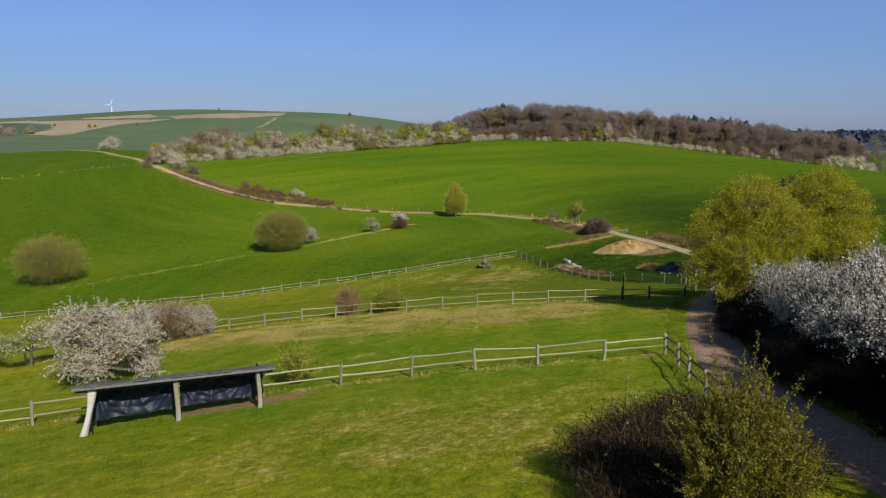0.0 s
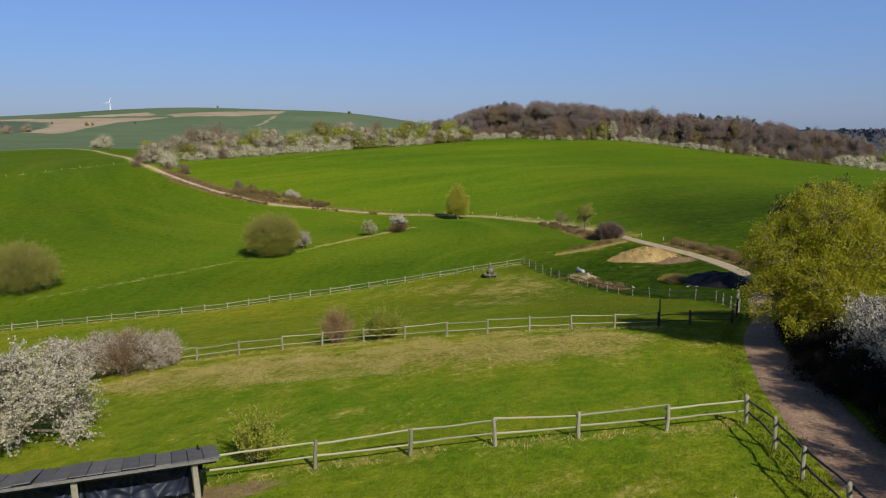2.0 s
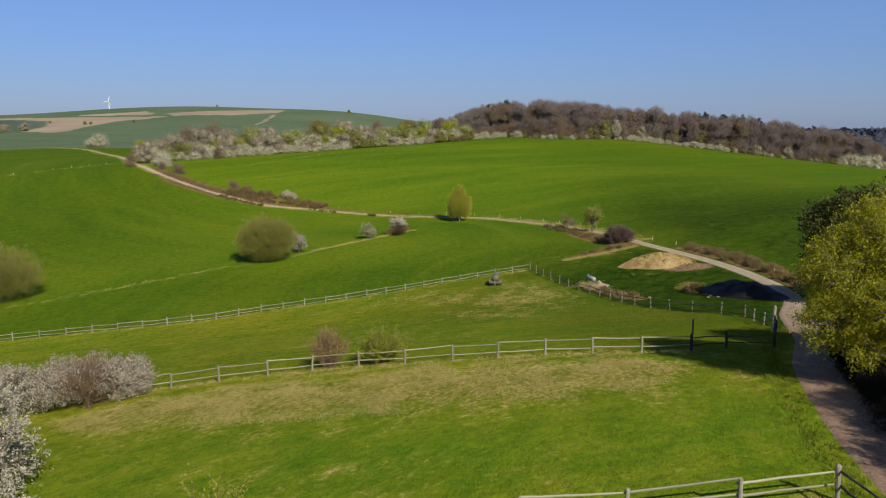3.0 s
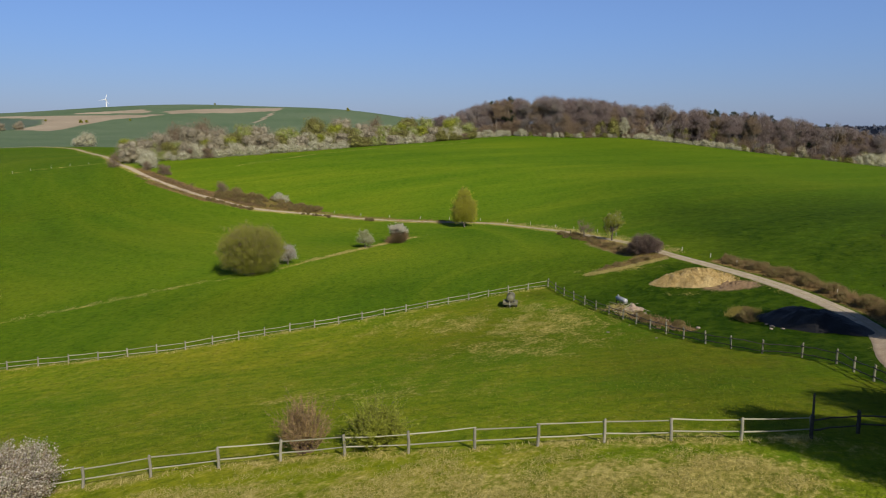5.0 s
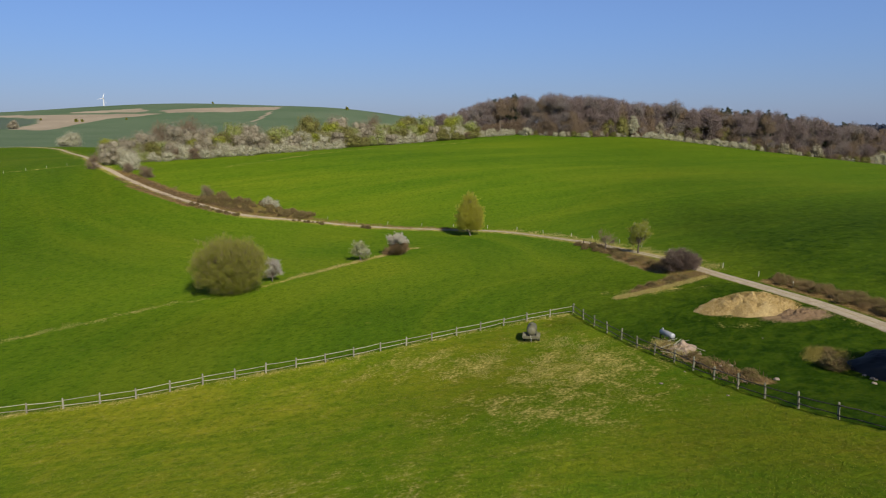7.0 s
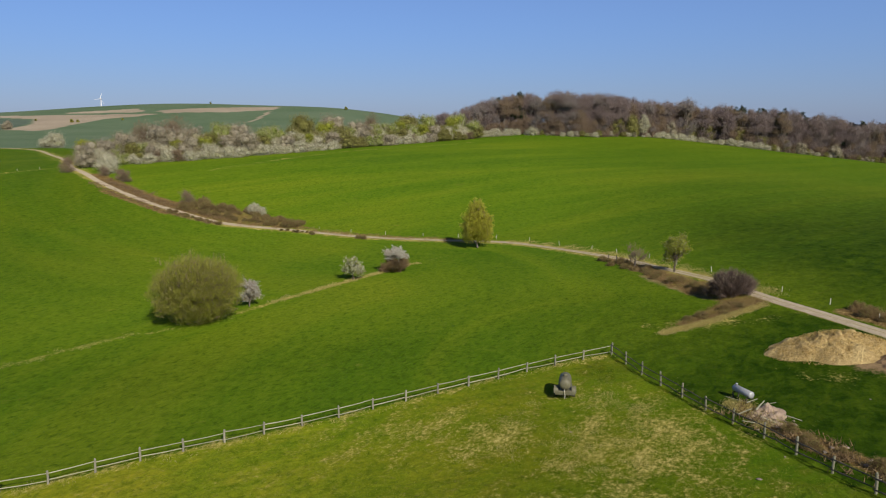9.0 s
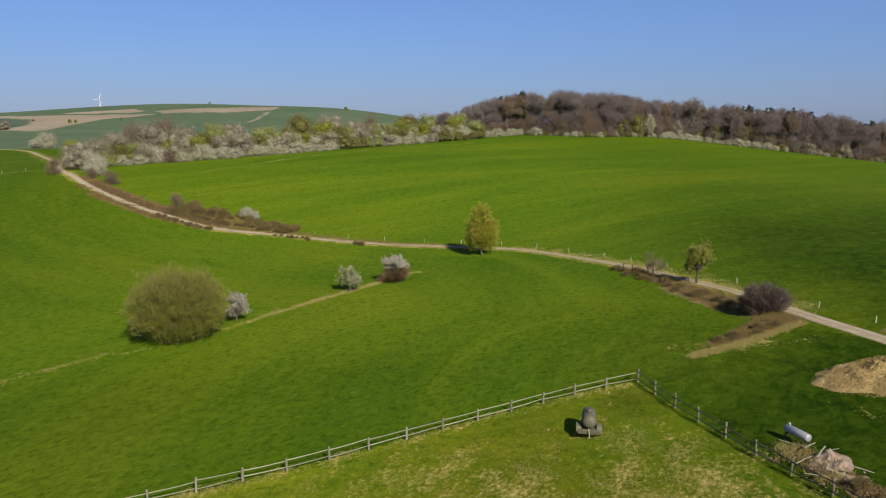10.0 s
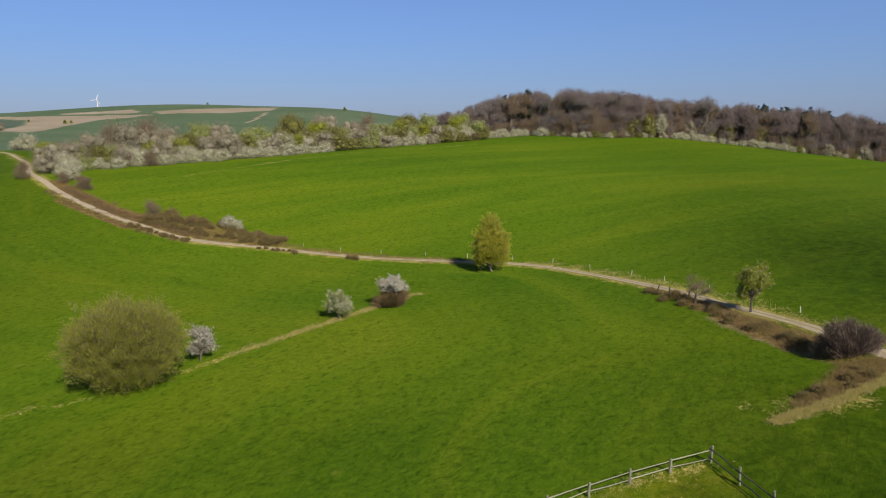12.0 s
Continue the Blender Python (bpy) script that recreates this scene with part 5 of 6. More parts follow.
def wood_tree(seed, h, w, material, leaf, sticks, trunk=0.2, conifer=False):
    """A tall woodland tree: bare rounded crown of fine twigs, or a dark pine in tiers."""
    r = np.random.default_rng(seed)
    if conifer:
        lobes = [(r.normal(0, 0.4), r.normal(0, 0.4), h * (0.42 + 0.085 * k), w * (0.40 - 0.045 * k), w * (0.40 - 0.045 * k), h * 0.075) for k in range(7)]
        return crown_meshes("wood", lobes, 300, sticks // 300, w * 0.04, [("crown", material, 1.0, leaf, leaf * 0.35, 0.4)], seed + 1, h * 0.4, trunk, BARK, 60, 1, 0.45, h * 0.2)
    lobes = lobes_of(r, 8, w * 0.3, w * 0.3, h * 0.16, h * 0.60, w * 0.17, w * 0.24) + lobes_of(r, 7, w * 0.25, w * 0.25, h * 0.66, h * 0.84, w * 0.14, w * 0.21) + [(0, 0, h * 0.88, w * 0.2, w * 0.2, h * 0.11)]
    layers = [("crown", material, 1.0, leaf, leaf * 0.10, 1.1)]
    return crown_meshes("wood", lobes, 520, sticks // 520, w * 0.035, layers, seed + 1, h * 0.42, trunk, BARK_PALE, 190, 1, 0.4, h * 0.05, 1.3)


WOOD = [wood_tree(300 + 10 * k, h, w, (TWIG_PURPLE, TWIG_GREY, TWIG_PURPLE, TWIG_PURPLE, TWIG_BROWN)[k], 0.6, 9900) for k, (h, w) in enumerate(((16.5, 10.5), (18.0, 11.5), (16.0, 11), (18.4, 12), (17.2, 9.5)))]
PINE = [wood_tree(350 + k, 16, 8, LEAF_DARK, 0.8, 3600, 0.25, True) for k in range(2)]
WOOD_EDGE = smooth_path([(2, 384), (31, 396), (57, 392), (90, 414), (122, 431), (150, 427), (180, 432), (205, 438), (232, 448), (258, 455)], 3)
for row in range(5):
    for x, y in spaced(offset_line(WOOD_EDGE, -3 - row * 5.5), 4.4 if row < 3 else 5.6):
        x, y = x + rh.normal(0, 1.6), y + rh.normal(0, 1.8)
        fade = min(1.0, 0.52 + (x + 10) / 80) * min(1.0, 0.62 + (265 - x) / 80)
        pine = rh.random() < (0 if row == 0 else 0.36 if 135 < x < 215 else 0.05 if x > 20 else 0)
        proto = PINE[rh.integers(2)] if pine else WOOD[rh.integers(len(WOOD))]
        label = "dark green pine standing in the wood" if pine else "leafless brown woodland tree on the hill"
        size = rh.uniform(0.84, 1.06) * fade * (1.12 if x > 110 else 1.0) * (1.12 if pine else 1.0)
        plant("pine_tree" if pine else "woodland_tree", proto, x, y, label, "tree", "hill wood", rh.uniform(0, 360), size)
# brown underwood behind, blossoming thorn along the field's edge
for x, y in spaced(offset_line(WOOD_EDGE, -3.0), 4.2):
    hedge_shrub(rh.choice(["brown", "olive"], p=[0.8, 0.2]), x + rh.normal(0, 1.0), y + rh.normal(0, 1.0), rh.uniform(0.8, 1.3), rh.uniform(0.9, 1.4), "underwood_shrub", "wood edge")
for x, y in spaced(offset_line(WOOD_EDGE, 1.6), 2.1):
    bright = 93 < x < 152 or 8 < x < 36
    kind = "white" if bright else rh.choice(["white", "pink", "brown", "olive", "green"], p=[0.18, 0.22, 0.34, 0.23, 0.03])
    hedge_shrub(kind, x + rh.normal(0, 0.7), y + rh.normal(0, 0.7), rh.uniform(0.5, 0.8) if bright else rh.uniform(0.28, 0.6), rh.uniform(0.7, 1.0), "edge_shrub", "wood edge")
for x, y, s in ((104, 424, 1.0), (168, 428, 0.9), (186, 432, 1.0), (228, 444, 1.4), (236, 447, 1.6), (244, 450, 1.5), (222, 443, 1.0), (252, 452, 1.1)):
    hedge_shrub("pink" if x < 200 else "white", x, y, s, 1.5 if x < 110 else 1.1)
spire = [(0, 0, 7.6, 1.5, 1.5, 2.4), (-0.9, 0, 5.4, 1.7, 1.7, 2.0), (1.1, 0, 5.0, 1.6, 1.6, 1.8), (0, 0, 3.0, 1.5, 1.5, 1.8)]
plant("blossom_tree", crown_meshes("spire", spire, 220, 15, 0.35, [("blossom", PETAL_CREAM, 0.85, 0.4, 0.3, 0), ("twig", TWIG_BROWN, 0.15, 0.7, 0.06, 1.0)], 291, 1.5, 0.16, BARK, 40, 1, 0.6), 88, 411, "tall narrow white-blossoming tree at the edge of the wood", "tree")
hedge_shrub("white", -172, 400, 1.5)
hedge_shrub("white", -177, 402, 1.1)


# ---- open shelter ----
def cloth(name, width, drop, sag, depth, material, seed, nx=64, nz=26):
    """A sheet hung from both upper corners on x and -z: swags and creases fan out from the corners, the hem nearly straight."""
    r = np.random.default_rng(seed)
    u, w = np.meshgrid(np.linspace(0, 1, nx), np.linspace(0, 1, nz))
    x = u * width + 0.02 * np.sin(w * 9 + r.random() * 6)
    z = -w * drop * (1 - sag * (u - 0.5) * 0.6) - 0.06 * np.sin(u * np.pi) * w - 0.025 * np.sin(u * 13 + seed) * w
    y = np.zeros(u.shape)
    for cx, n in ((0.0, 7), (1.0, 8), (0.45, 5)):
        a = np.arctan2(w * drop, (u - cx) * width + 1e-3)
        d = np.hypot((u - cx) * width, w * drop)
        y += depth * np.exp(-d / (0.55 * width)) * (np.abs(np.sin(a * n + r.random() * 3 + 0.5 * d)) - 0.5) * np.minimum(1, d * 2)
    for k in range(3):
        arc = w - (0.25 + 0.25 * k) - 0.28 * np.sin(u * np.pi + r.normal(0, 0.3))
        y += depth * 0.3 * np.exp(-(arc / 0.05) ** 2) * np.sin(u * np.pi)
    y += depth * 0.6 * np.sin(u * np.pi) * np.sin(w * np.pi * 0.8)
    v = np.stack([x, y, z], -1).reshape(-1, 3)
    i, j = np.meshgrid(np.arange(nz - 1), np.arange(nx - 1), indexing="ij")
    f = np.stack([i * nx + j, i * nx + j + 1, (i + 1) * nx + j + 1, (i + 1) * nx + j], -1).reshape(-1, 4)
    v = np.vstack([v, v + np.array([0, 0.012, 0])])
    return mesh_of(name, v, np.vstack([f, f[:, ::-1] + nx * nz]), material, True)


def rough_post(name, h, r, material, seed):
    """A split post, roughly four-sided, with grain ridges and a slight twist."""
    g = np.random.default_rng(seed)
    sides, rings = 16, 9
    a = np.linspace(0, 2 * np.pi, sides, endpoint=False)
    shape = 1 / np.maximum(np.abs(np.cos(a)), np.abs(np.sin(a))) ** 0.7 + g.normal(0, 0.06, sides)
    v = []
    for k, z in enumerate(np.linspace(-0.2, h, rings)):
        turn = 0.04 * k
        rr = r * shape * (1.08 - 0.02 * k) * (1 + g.normal(0, 0.015, sides))
        v.append(np.stack([rr * np.cos(a + turn) + 0.03 * math.sin(k * 0.6), rr * np.sin(a + turn), np.full(sides, z)], 1))
    f = [(i * sides + j, i * sides + (j + 1) % sides, (i + 1) * sides + (j + 1) % sides, (i + 1) * sides + j) for i in range(rings - 1) for j in range(sides)]
    return mesh_of(name, np.concatenate(v), f + [tuple(range((rings - 1) * sides, rings * sides))], material)


def shelter():
    turn = 21.0
    base = pose(-14.8, 30.5, height(-14.8, 30.5), 0, 0, turn)
    ob = thing("shelter", base, "open wooden field shelter with dark roof and blue-black tarpaulins", "shelter")

    def foot(u, v):
        p = base @ Vector((u, v, 0))
        return height(p.x, p.y) - base.translation.z

    roof_front, roof_back = 2.08, 1.55
    long = 7.0
    for u, seed in ((3.45, 3), (6.95, 4)):
        g = foot(u, 0)
        part("post", rough_post("shelter_post", roof_front - 0.08 - g, 0.095, WOOD_GREY, seed), ob, "weathered grey wooden post", Matrix.Translation((u, 0, g)))
    for u in (0.1, 3.5, 7.0):
        g = foot(u, 2.05)
        v, f = tube_arrays([(0, 0, -0.2), (0, 0, roof_back - 0.05 - g)], [0.09, 0.085], 8)
        part("post", mesh_of("back_post", v, f, WOOD_DARK), ob, "dark back post", Matrix.Translation((u, 2.05, g)))
    # front corner post wrapped in a pale sheet that flares at its foot
    g = foot(0, 0)
    zs = np.linspace(-0.05, roof_front - 0.1, 16)
    k = 1 - zs / zs[-1]
    rings, sides = len(zs), 18
    a = np.linspace(0, 2 * np.pi, sides, endpoint=False)
    v = []
    for q, z in zip(k, zs):
        rx = 0.215 - 0.10 * math.sin(min(1.0, q * 1.5) * math.pi / 2) + 0.10 * max(0.0, q - 0.55) ** 1.3
        pleat = 1 + 0.10 * np.sin(a * 5 + q * 2.0) * (0.4 + q) + 0.05 * np.sin(a * 9 - q * 5)
        v.append(np.stack([0.12 - 0.44 * q ** 1.5 + rx * pleat * np.cos(a), 0.02 + 0.13 * pleat * np.sin(a), np.full(sides, z)], 1))
    f = [(i * sides + j, i * sides + (j + 1) % sides, (i + 1) * sides + (j + 1) % sides, (i + 1) * sides + j) for i in range(rings - 1) for j in range(sides)]
    part("wrapped_post", mesh_of("wrapped_post", np.concatenate(v), f, WHITE_SHEET, True), ob, "corner post wrapped in a white sheet", Matrix.Translation((0, 0, g)))
    # beams
    for v0, z in ((0.0, roof_front - 0.12), (2.05, roof_back - 0.12)):
        part("beam", box_mesh("beam", long + 1.1, 0.1, 0.14, WOOD_DARK, 0.015), ob, "", Matrix.Translation((long / 2 + 0.05, v0, z)))
    # overlapping roofing sheets, laid askew
    r = np.random.default_rng(8)
    n = 17
    slope = math.degrees(math.atan2(roof_back - roof_front, 2.05))
    wide = (long + 1.35) / n
    part("underlay", box_mesh("underlay", long + 1.25, 2.45, 0.02, BLACK_SHEET, 0.004), ob, "black sheet under the boards", pose(long / 2 + 0.05, 1.0, (roof_front + roof_back) / 2 + 0.01, slope, 0, 0))
    for s in range(n):
        m = pose(-0.62 + wide * (s + 0.5), 1.0 + r.normal(0, 0.03), (roof_front + roof_back) / 2 + 0.045 + r.normal(0, 0.006), slope + r.normal(0, 0.3), r.normal(0, 0.8), r.normal(0, 0.5))
        part("roof_board", box_mesh("roof_board", wide - 0.022 + r.normal(0, 0.008), 2.62 + r.normal(0, 0.05), 0.03, ROOFING, 0.006), ob, "", m)
    part("fascia", box_mesh("fascia", long + 1.3, 0.04, 0.10, ROOFING, 0.01), ob, "", pose(long / 2 + 0.02, -0.335, roof_front + 0.045, slope, 0, 0))
    # tarpaulins: two along the back, one at either end
    part("tarpaulin", cloth("tarp_a", 3.4, 1.45, 0.12, 0.26, TARP, 1), ob, "", Matrix.Translation((0.15, 1.0, 1.76)))
    part("tarpaulin", cloth("tarp_b", 3.3, 1.30, 0.1, 0.28, TARP, 2), ob, "", Matrix.Translation((3.62, 1.0, 1.76)))
    part("tarpaulin", cloth("tarp_c", 1.6, 1.75, 0.2, 0.16, TARP, 3, 30), ob, "", pose(0.05, 0.05, 1.80, 0, 0, 90))
    part("tarpaulin", cloth("tarp_d", 1.9, 1.25, -0.3, 0.16, BLACK_SHEET, 4, 30), ob, "", pose(7.15, 0.3, 1.72, 0, 0, 90))


shelter()

# ---- water trailer ----
def lathe(profile, sides, material, name, smooth=True):
    """A body turned about x, from (x, radius) pairs."""
    v, f = [], []
    for x, r in profile:
        for k in range(sides):
            a = 2 * math.pi * k / sides
            v.append((x, r * math.cos(a), r * math.sin(a)))
    for i in range(len(profile) - 1):
        for k in range(sides):
            q = (k + 1) % sides
            f.append((i * sides + k, i * sides + q, (i + 1) * sides + q, (i + 1) * sides + k))
    f += [tuple(range(sides - 1, -1, -1)), tuple(range((len(profile) - 1) * sides, len(profile) * sides))]
    return mesh_of(name, v, f, material, smooth)


def water_trailer():
    ob = thing("water_trailer", pose(6.95, 123.8, height(6.95, 123.8), 0, 0, 80) @ Matrix.Scale(0.92, 4), "olive-grey water tank trailer parked on the grass", "trailer")
    tank = part("tank", lathe([(-1.25, 0.10), (-1.22, 0.30), (-1.12, 0.46), (-0.95, 0.53), (-0.4, 0.56), (0.35, 0.56), (0.9, 0.53), (1.07, 0.46), (1.17, 0.30), (1.2, 0.10)], 20, OLIVE, "tank"), ob, m=Matrix.Translation((0.1, 0, 1.28)))
    part("hatch", lathe([(-0.05, 0.20), (0.10, 0.20), (0.16, 0.15)], 14, OLIVE, "hatch"), tank, m=pose(-0.25, 0, 0.58, 0, -90, 0))
    part("chassis", box_mesh("chassis", 2.5, 1.25, 0.12, OLIVE, 0.02), ob, m=Matrix.Translation((0, 0, 0.62)))
    part("tail_board", box_mesh("tail_board", 0.10, 1.72, 0.34, OLIVE, 0.02), ob, m=pose(-1.28, 0, 0.62, 0, -8, 0))
    part("drawbar", box_mesh("drawbar", 1.5, 0.12, 0.12, OLIVE, 0.02), ob, m=pose(1.85, 0, 0.52, 0, 6, 0))
    part("jockey_leg", box_mesh("jockey_leg", 0.08, 0.08, 0.5, OLIVE, 0.01), ob, m=Matrix.Translation((2.4, 0, 0.24)))
    wheel_me = lathe([(-0.12, 0.26), (-0.13, 0.36), (-0.09, 0.42), (0.09, 0.42), (0.13, 0.36), (0.12, 0.26)], 20, RUBBER, "wheel")
    rim_me = lathe([(-0.10, 0.25), (-0.04, 0.20), (0.06, 0.18), (0.10, 0.25)], 16, OLIVE, "rim")
    arch, f = [], []
    for k in range(9):
        a = math.pi * k / 8
        for y in (-0.2, 0.2):
            for r in (0.50, 0.53):
                arch.append((math.cos(a) * r, y, math.sin(a) * r))
    for k in range(8):
        a, b = 4 * k, 4 * k + 4
        f += [(a, a + 2, b + 2, b), (a + 1, b + 1, b + 3, a + 3), (a, b, b + 1, a + 1), (a + 2, a + 3, b + 3, b + 2)]
    fender_me = mesh_of("fender", arch, f, OLIVE)
    for y in (-0.78, 0.78):
        w = part("wheel", wheel_me, ob, "black rubber wheel", pose(-0.35, y, 0.42, 0, 0, 90))
        part("rim", rim_me, w)
        part("fender", fender_me, ob, "", Matrix.Translation((-0.35, y, 0.46)))
    part("hose", mesh_of("hose", *tube_arrays([(-1.36, 0.05, 0.95), (-1.42, 0.02, 0.7), (-1.40, -0.02, 0.45), (-1.5, 0.0, 0.2)], [0.045, 0.04, 0.04, 0.035], 7), POST_WHITE, True), ob, "pale hanging hose")


water_trailer()


def steel_drum():
    ob = thing("drinking_tank", pose(19.7, 119.2, height(19.7, 119.2), 0, 0, -72), "long galvanised steel cylinder tank on a low stand", "tank")
    part("tank", lathe([(-1.0, 0.05), (-0.98, 0.21), (-0.92, 0.27), (0.92, 0.27), (0.98, 0.21), (1.0, 0.05)], 20, STEEL, "steel_tank"), ob, m=Matrix.Translation((0, 0, 0.68)))
    part("valve", lathe([(0, 0.09), (0.14, 0.09), (0.16, 0.06)], 10, STEEL, "valve"), ob, m=pose(-0.75, 0, 0.93, 0, -90, 0))
    for x in (-0.75, 0.75):
        for y in (-0.25, 0.25):
            part("leg", box_mesh("leg", 0.08, 0.08, 0.5, WOOD_DARK, 0.01), ob, m=pose(x, y, 0.2, 12 if y < 0 else -12, 0, 0))
        part("cradle", box_mesh("cradle", 0.1, 0.62, 0.08, WOOD_DARK, 0.01), ob, m=Matrix.Translation((x, 0, 0.4)))


steel_drum()


# ---- heaps ----
def mound(name, cx, cy, rx, ry, h, rough, seed, material, turn=0.0, rings=26, spokes=60, lump=1.0, flat=1.6):
    """A heap with a broken surface that meets the ground at an uneven rim."""
    r = np.random.default_rng(seed)
    ph = r.uniform(0, 6.28, 6)
    v = []
    for i in range(rings + 1):
        q = i / rings
        for k in range(spokes):
            a = 2 * math.pi * k / spokes
            rim = 1 + 0.10 * math.sin(3 * a + ph[0]) + 0.06 * math.sin(5 * a + ph[1]) + 0.04 * math.sin(9 * a + ph[2])
            lx, ly = q * rim * rx * math.cos(a), q * rim * ry * math.sin(a)
            x = cx + lx * math.cos(turn) - ly * math.sin(turn)
            y = cy + lx * math.sin(turn) + ly * math.cos(turn)
            n = noise.fractal(Vector((x * 0.5 * lump, y * 0.5 * lump, seed)), 1.0, 2.0, 4) * rough
            z = height(x, y) - 0.06 + (h + n * 1.4) * max(0.0, 1 - q ** flat) + n * 0.35 * (1 - q)
            v.append((x, y, z))
    f = [(i * spokes + k, i * spokes + (k + 1) % spokes, (i + 1) * spokes + (k + 1) % spokes, (i + 1) * spokes + k) for i in range(rings) for k in range(spokes)]
    base = Vector((cx, cy, height(cx, cy)))
    return mesh_of(name, np.array(v) - np.array(base), f, material, False), base


BLADE_STRAW = leaf_material("loose_straw", [(0.33, 0.225, 0.07), (0.48, 0.35, 0.13), (0.60, 0.46, 0.20)], 0.3, 0.9)
me, base = mound("dung_heap", 31.6, 129.3, 5.6, 3.9, 1.55, 0.45, 4, STRAW, 0.0, 40, 110, 1.5)
heap = thing("dung_heap", Matrix.Translation(base), "large heap of pale straw and dung on the grass", "heap")
part("heap_body", me, heap)
rng = np.random.default_rng(402)
n = 5000
ang, q = rng.uniform(0, 6.28, n), np.sqrt(rng.random(n)) * 1.04
pts = np.stack([5.6 * q * np.cos(ang), 3.9 * q * np.sin(ang), np.zeros(n)], 1)
pts[:, 2] = height(pts[:, 0] + base.x, pts[:, 1] + base.y) - base.z + 1.75 * np.maximum(0, 1 - q ** 1.6) + rng.normal(0.0, 0.06, n)
foliage(part("straw", mesh_of("straw", *flakes(pts, 0.26, 0.035, rng), BLADE_STRAW), heap, "loose straw"))
me, base = mound("brown_heap", 35.3, 124.8, 2.8, 2.2, 0.38, 0.4, 6, EARTH, 0.3, lump=2.0)
brush = thing("brush_heap", Matrix.Translation(base), "low brown heap of earth and cut brush", "heap")
part("heap_body", me, brush)
me, base = mound("clamp_heap", 33.6, 102.0, 3.5, 7.2, 1.35, 0.22, 9, BLACK_SHEET, 0.12, 30, 72, 1.0, 2.4)
bank = thing("silage_heap", Matrix.Translation(base), "long low heap under black plastic sheet beside the track", "heap")
part("heap_body", me, bank)


def rock_mesh(seed, material):
    bm = bmesh.new()
    bmesh.ops.create_icosphere(bm, subdivisions=2, radius=0.5)
    for v in bm.verts:
        v.co *= 1 + 0.32 * noise.noise(v.co * 2.2 + Vector((seed, 0, 0)))
        v.co.z *= 0.7
    return bm_mesh("stone", bm, material)


ROCKS = [rock_mesh(s, STONE) for s in (3, 8, 15)]


def stones(spots, label, seed, lo=0.3, hi=0.9):
    r = np.random.default_rng(seed)
    for x, y in spots:
        s = r.uniform(lo, hi)
        ob = new("stone", ROCKS[r.integers(3)])
        ob.matrix_basis = pose(x, y, height(x, y) + s * 0.16, 0, 0, r.uniform(0, 360)) @ Matrix.Diagonal((s * r.uniform(0.8, 1.5), s, s * r.uniform(0.6, 1.0), 1))
        tagged(ob, label, "stone", "field stones")


r5 = np.random.default_rng(55)
line = spaced(smooth_path([(19.2, 117.2), (19.8, 113.5), (20.9, 109), (22.0, 105), (22.6, 102.5)], 1), 0.55)
stones([(x + r5.normal(0, 0.75), y + r5.normal(0, 0.6)) for x, y in line[::2]], "brownish fieldstone lying in the rubble beside the fence", 56, 0.15, 0.42)
stones([(29.3 + r5.normal(0, 0.4), 102.5 - k * 0.6 + r5.normal(0, 0.2)) for k in range(6)], "pale stone weighing down the black sheet", 57, 0.2, 0.4)
stones([(15.6 + r5.normal(0, 6), 113 + r5.normal(0, 6)) for k in range(10)], "small pale stone in the grass", 58, 0.12, 0.3)

me, base = mound("rubble_heap", 20.0, 115.4, 1.5, 2.5, 0.42, 0.4, 17, RUBBLE, -0.2, 16, 40, 2.0)
rubble = thing("rubble_heap", Matrix.Translation(base), "pale heap of rubble and old boards beside the fence", "heap")
part("heap_body", me, rubble)
# planks and cut poles dropped on the rubble
for k in range(8):
    x, y = 19.9 + r5.normal(0, 0.9), 116.0 + r5.normal(0, 1.3)
    ob = thing("plank", pose(x, y, height(x, y) + 0.35 + r5.uniform(-0.1, 0.3), r5.normal(0, 6), r5.normal(0, 9), r5.normal(10, 22)), "grey weathered plank on the rubble pile", "plank", "rubble planks")
    part("board", RAILS[0], ob, m=Matrix.Diagonal((r5.uniform(0.8, 1.6), 1.8, 0.6, 1)) @ Matrix.Translation((-0.5, 0, 0)))


# ---- gate and lane end ----
def field_gate():
    ax, ay, bx, by = 24.7, 73.2, 22.9, 68.8
    g = height(ax, ay)
    d = Vector((bx - ax, by - ay, height(bx, by) - g))
    ob = thing("field_gate", Matrix.Translation((ax, ay, g)) @ pose(0, 0, 0, 0, 0, math.degrees(math.atan2(d.y, d.x))), "dark wooden field gate hung on a tall post", "gate")
    part("gate_post", TALL_POST[0], ob, "tall grey post", Matrix.Diagonal((1.2, 1.2, 1.15, 1)))
    long = d.xy.length
    tilt = -math.degrees(math.atan2(d.z, long))
    for h in (0.25, 0.52, 0.82, 1.18):
        part("bar", RAILS_DARK[0], ob, m=pose(0.1, 0, h, 0, tilt, 0) @ Matrix.Diagonal((long, 1.1, 1.1, 1)))
    part("brace", RAILS_DARK[1], ob, m=pose(0.1, 0.04, 0.25, 0, tilt - 14, 0) @ Matrix.Diagonal((long * 0.97, 1, 1, 1)))
    for u in (0.15, 0.5, 0.97):
        part("upright", POSTS_DARK[0], ob, m=Matrix.Translation((u * long, 0.03, d.z * u + 0.15)) @ Matrix.Diagonal((0.7, 0.7, 0.98, 1)))


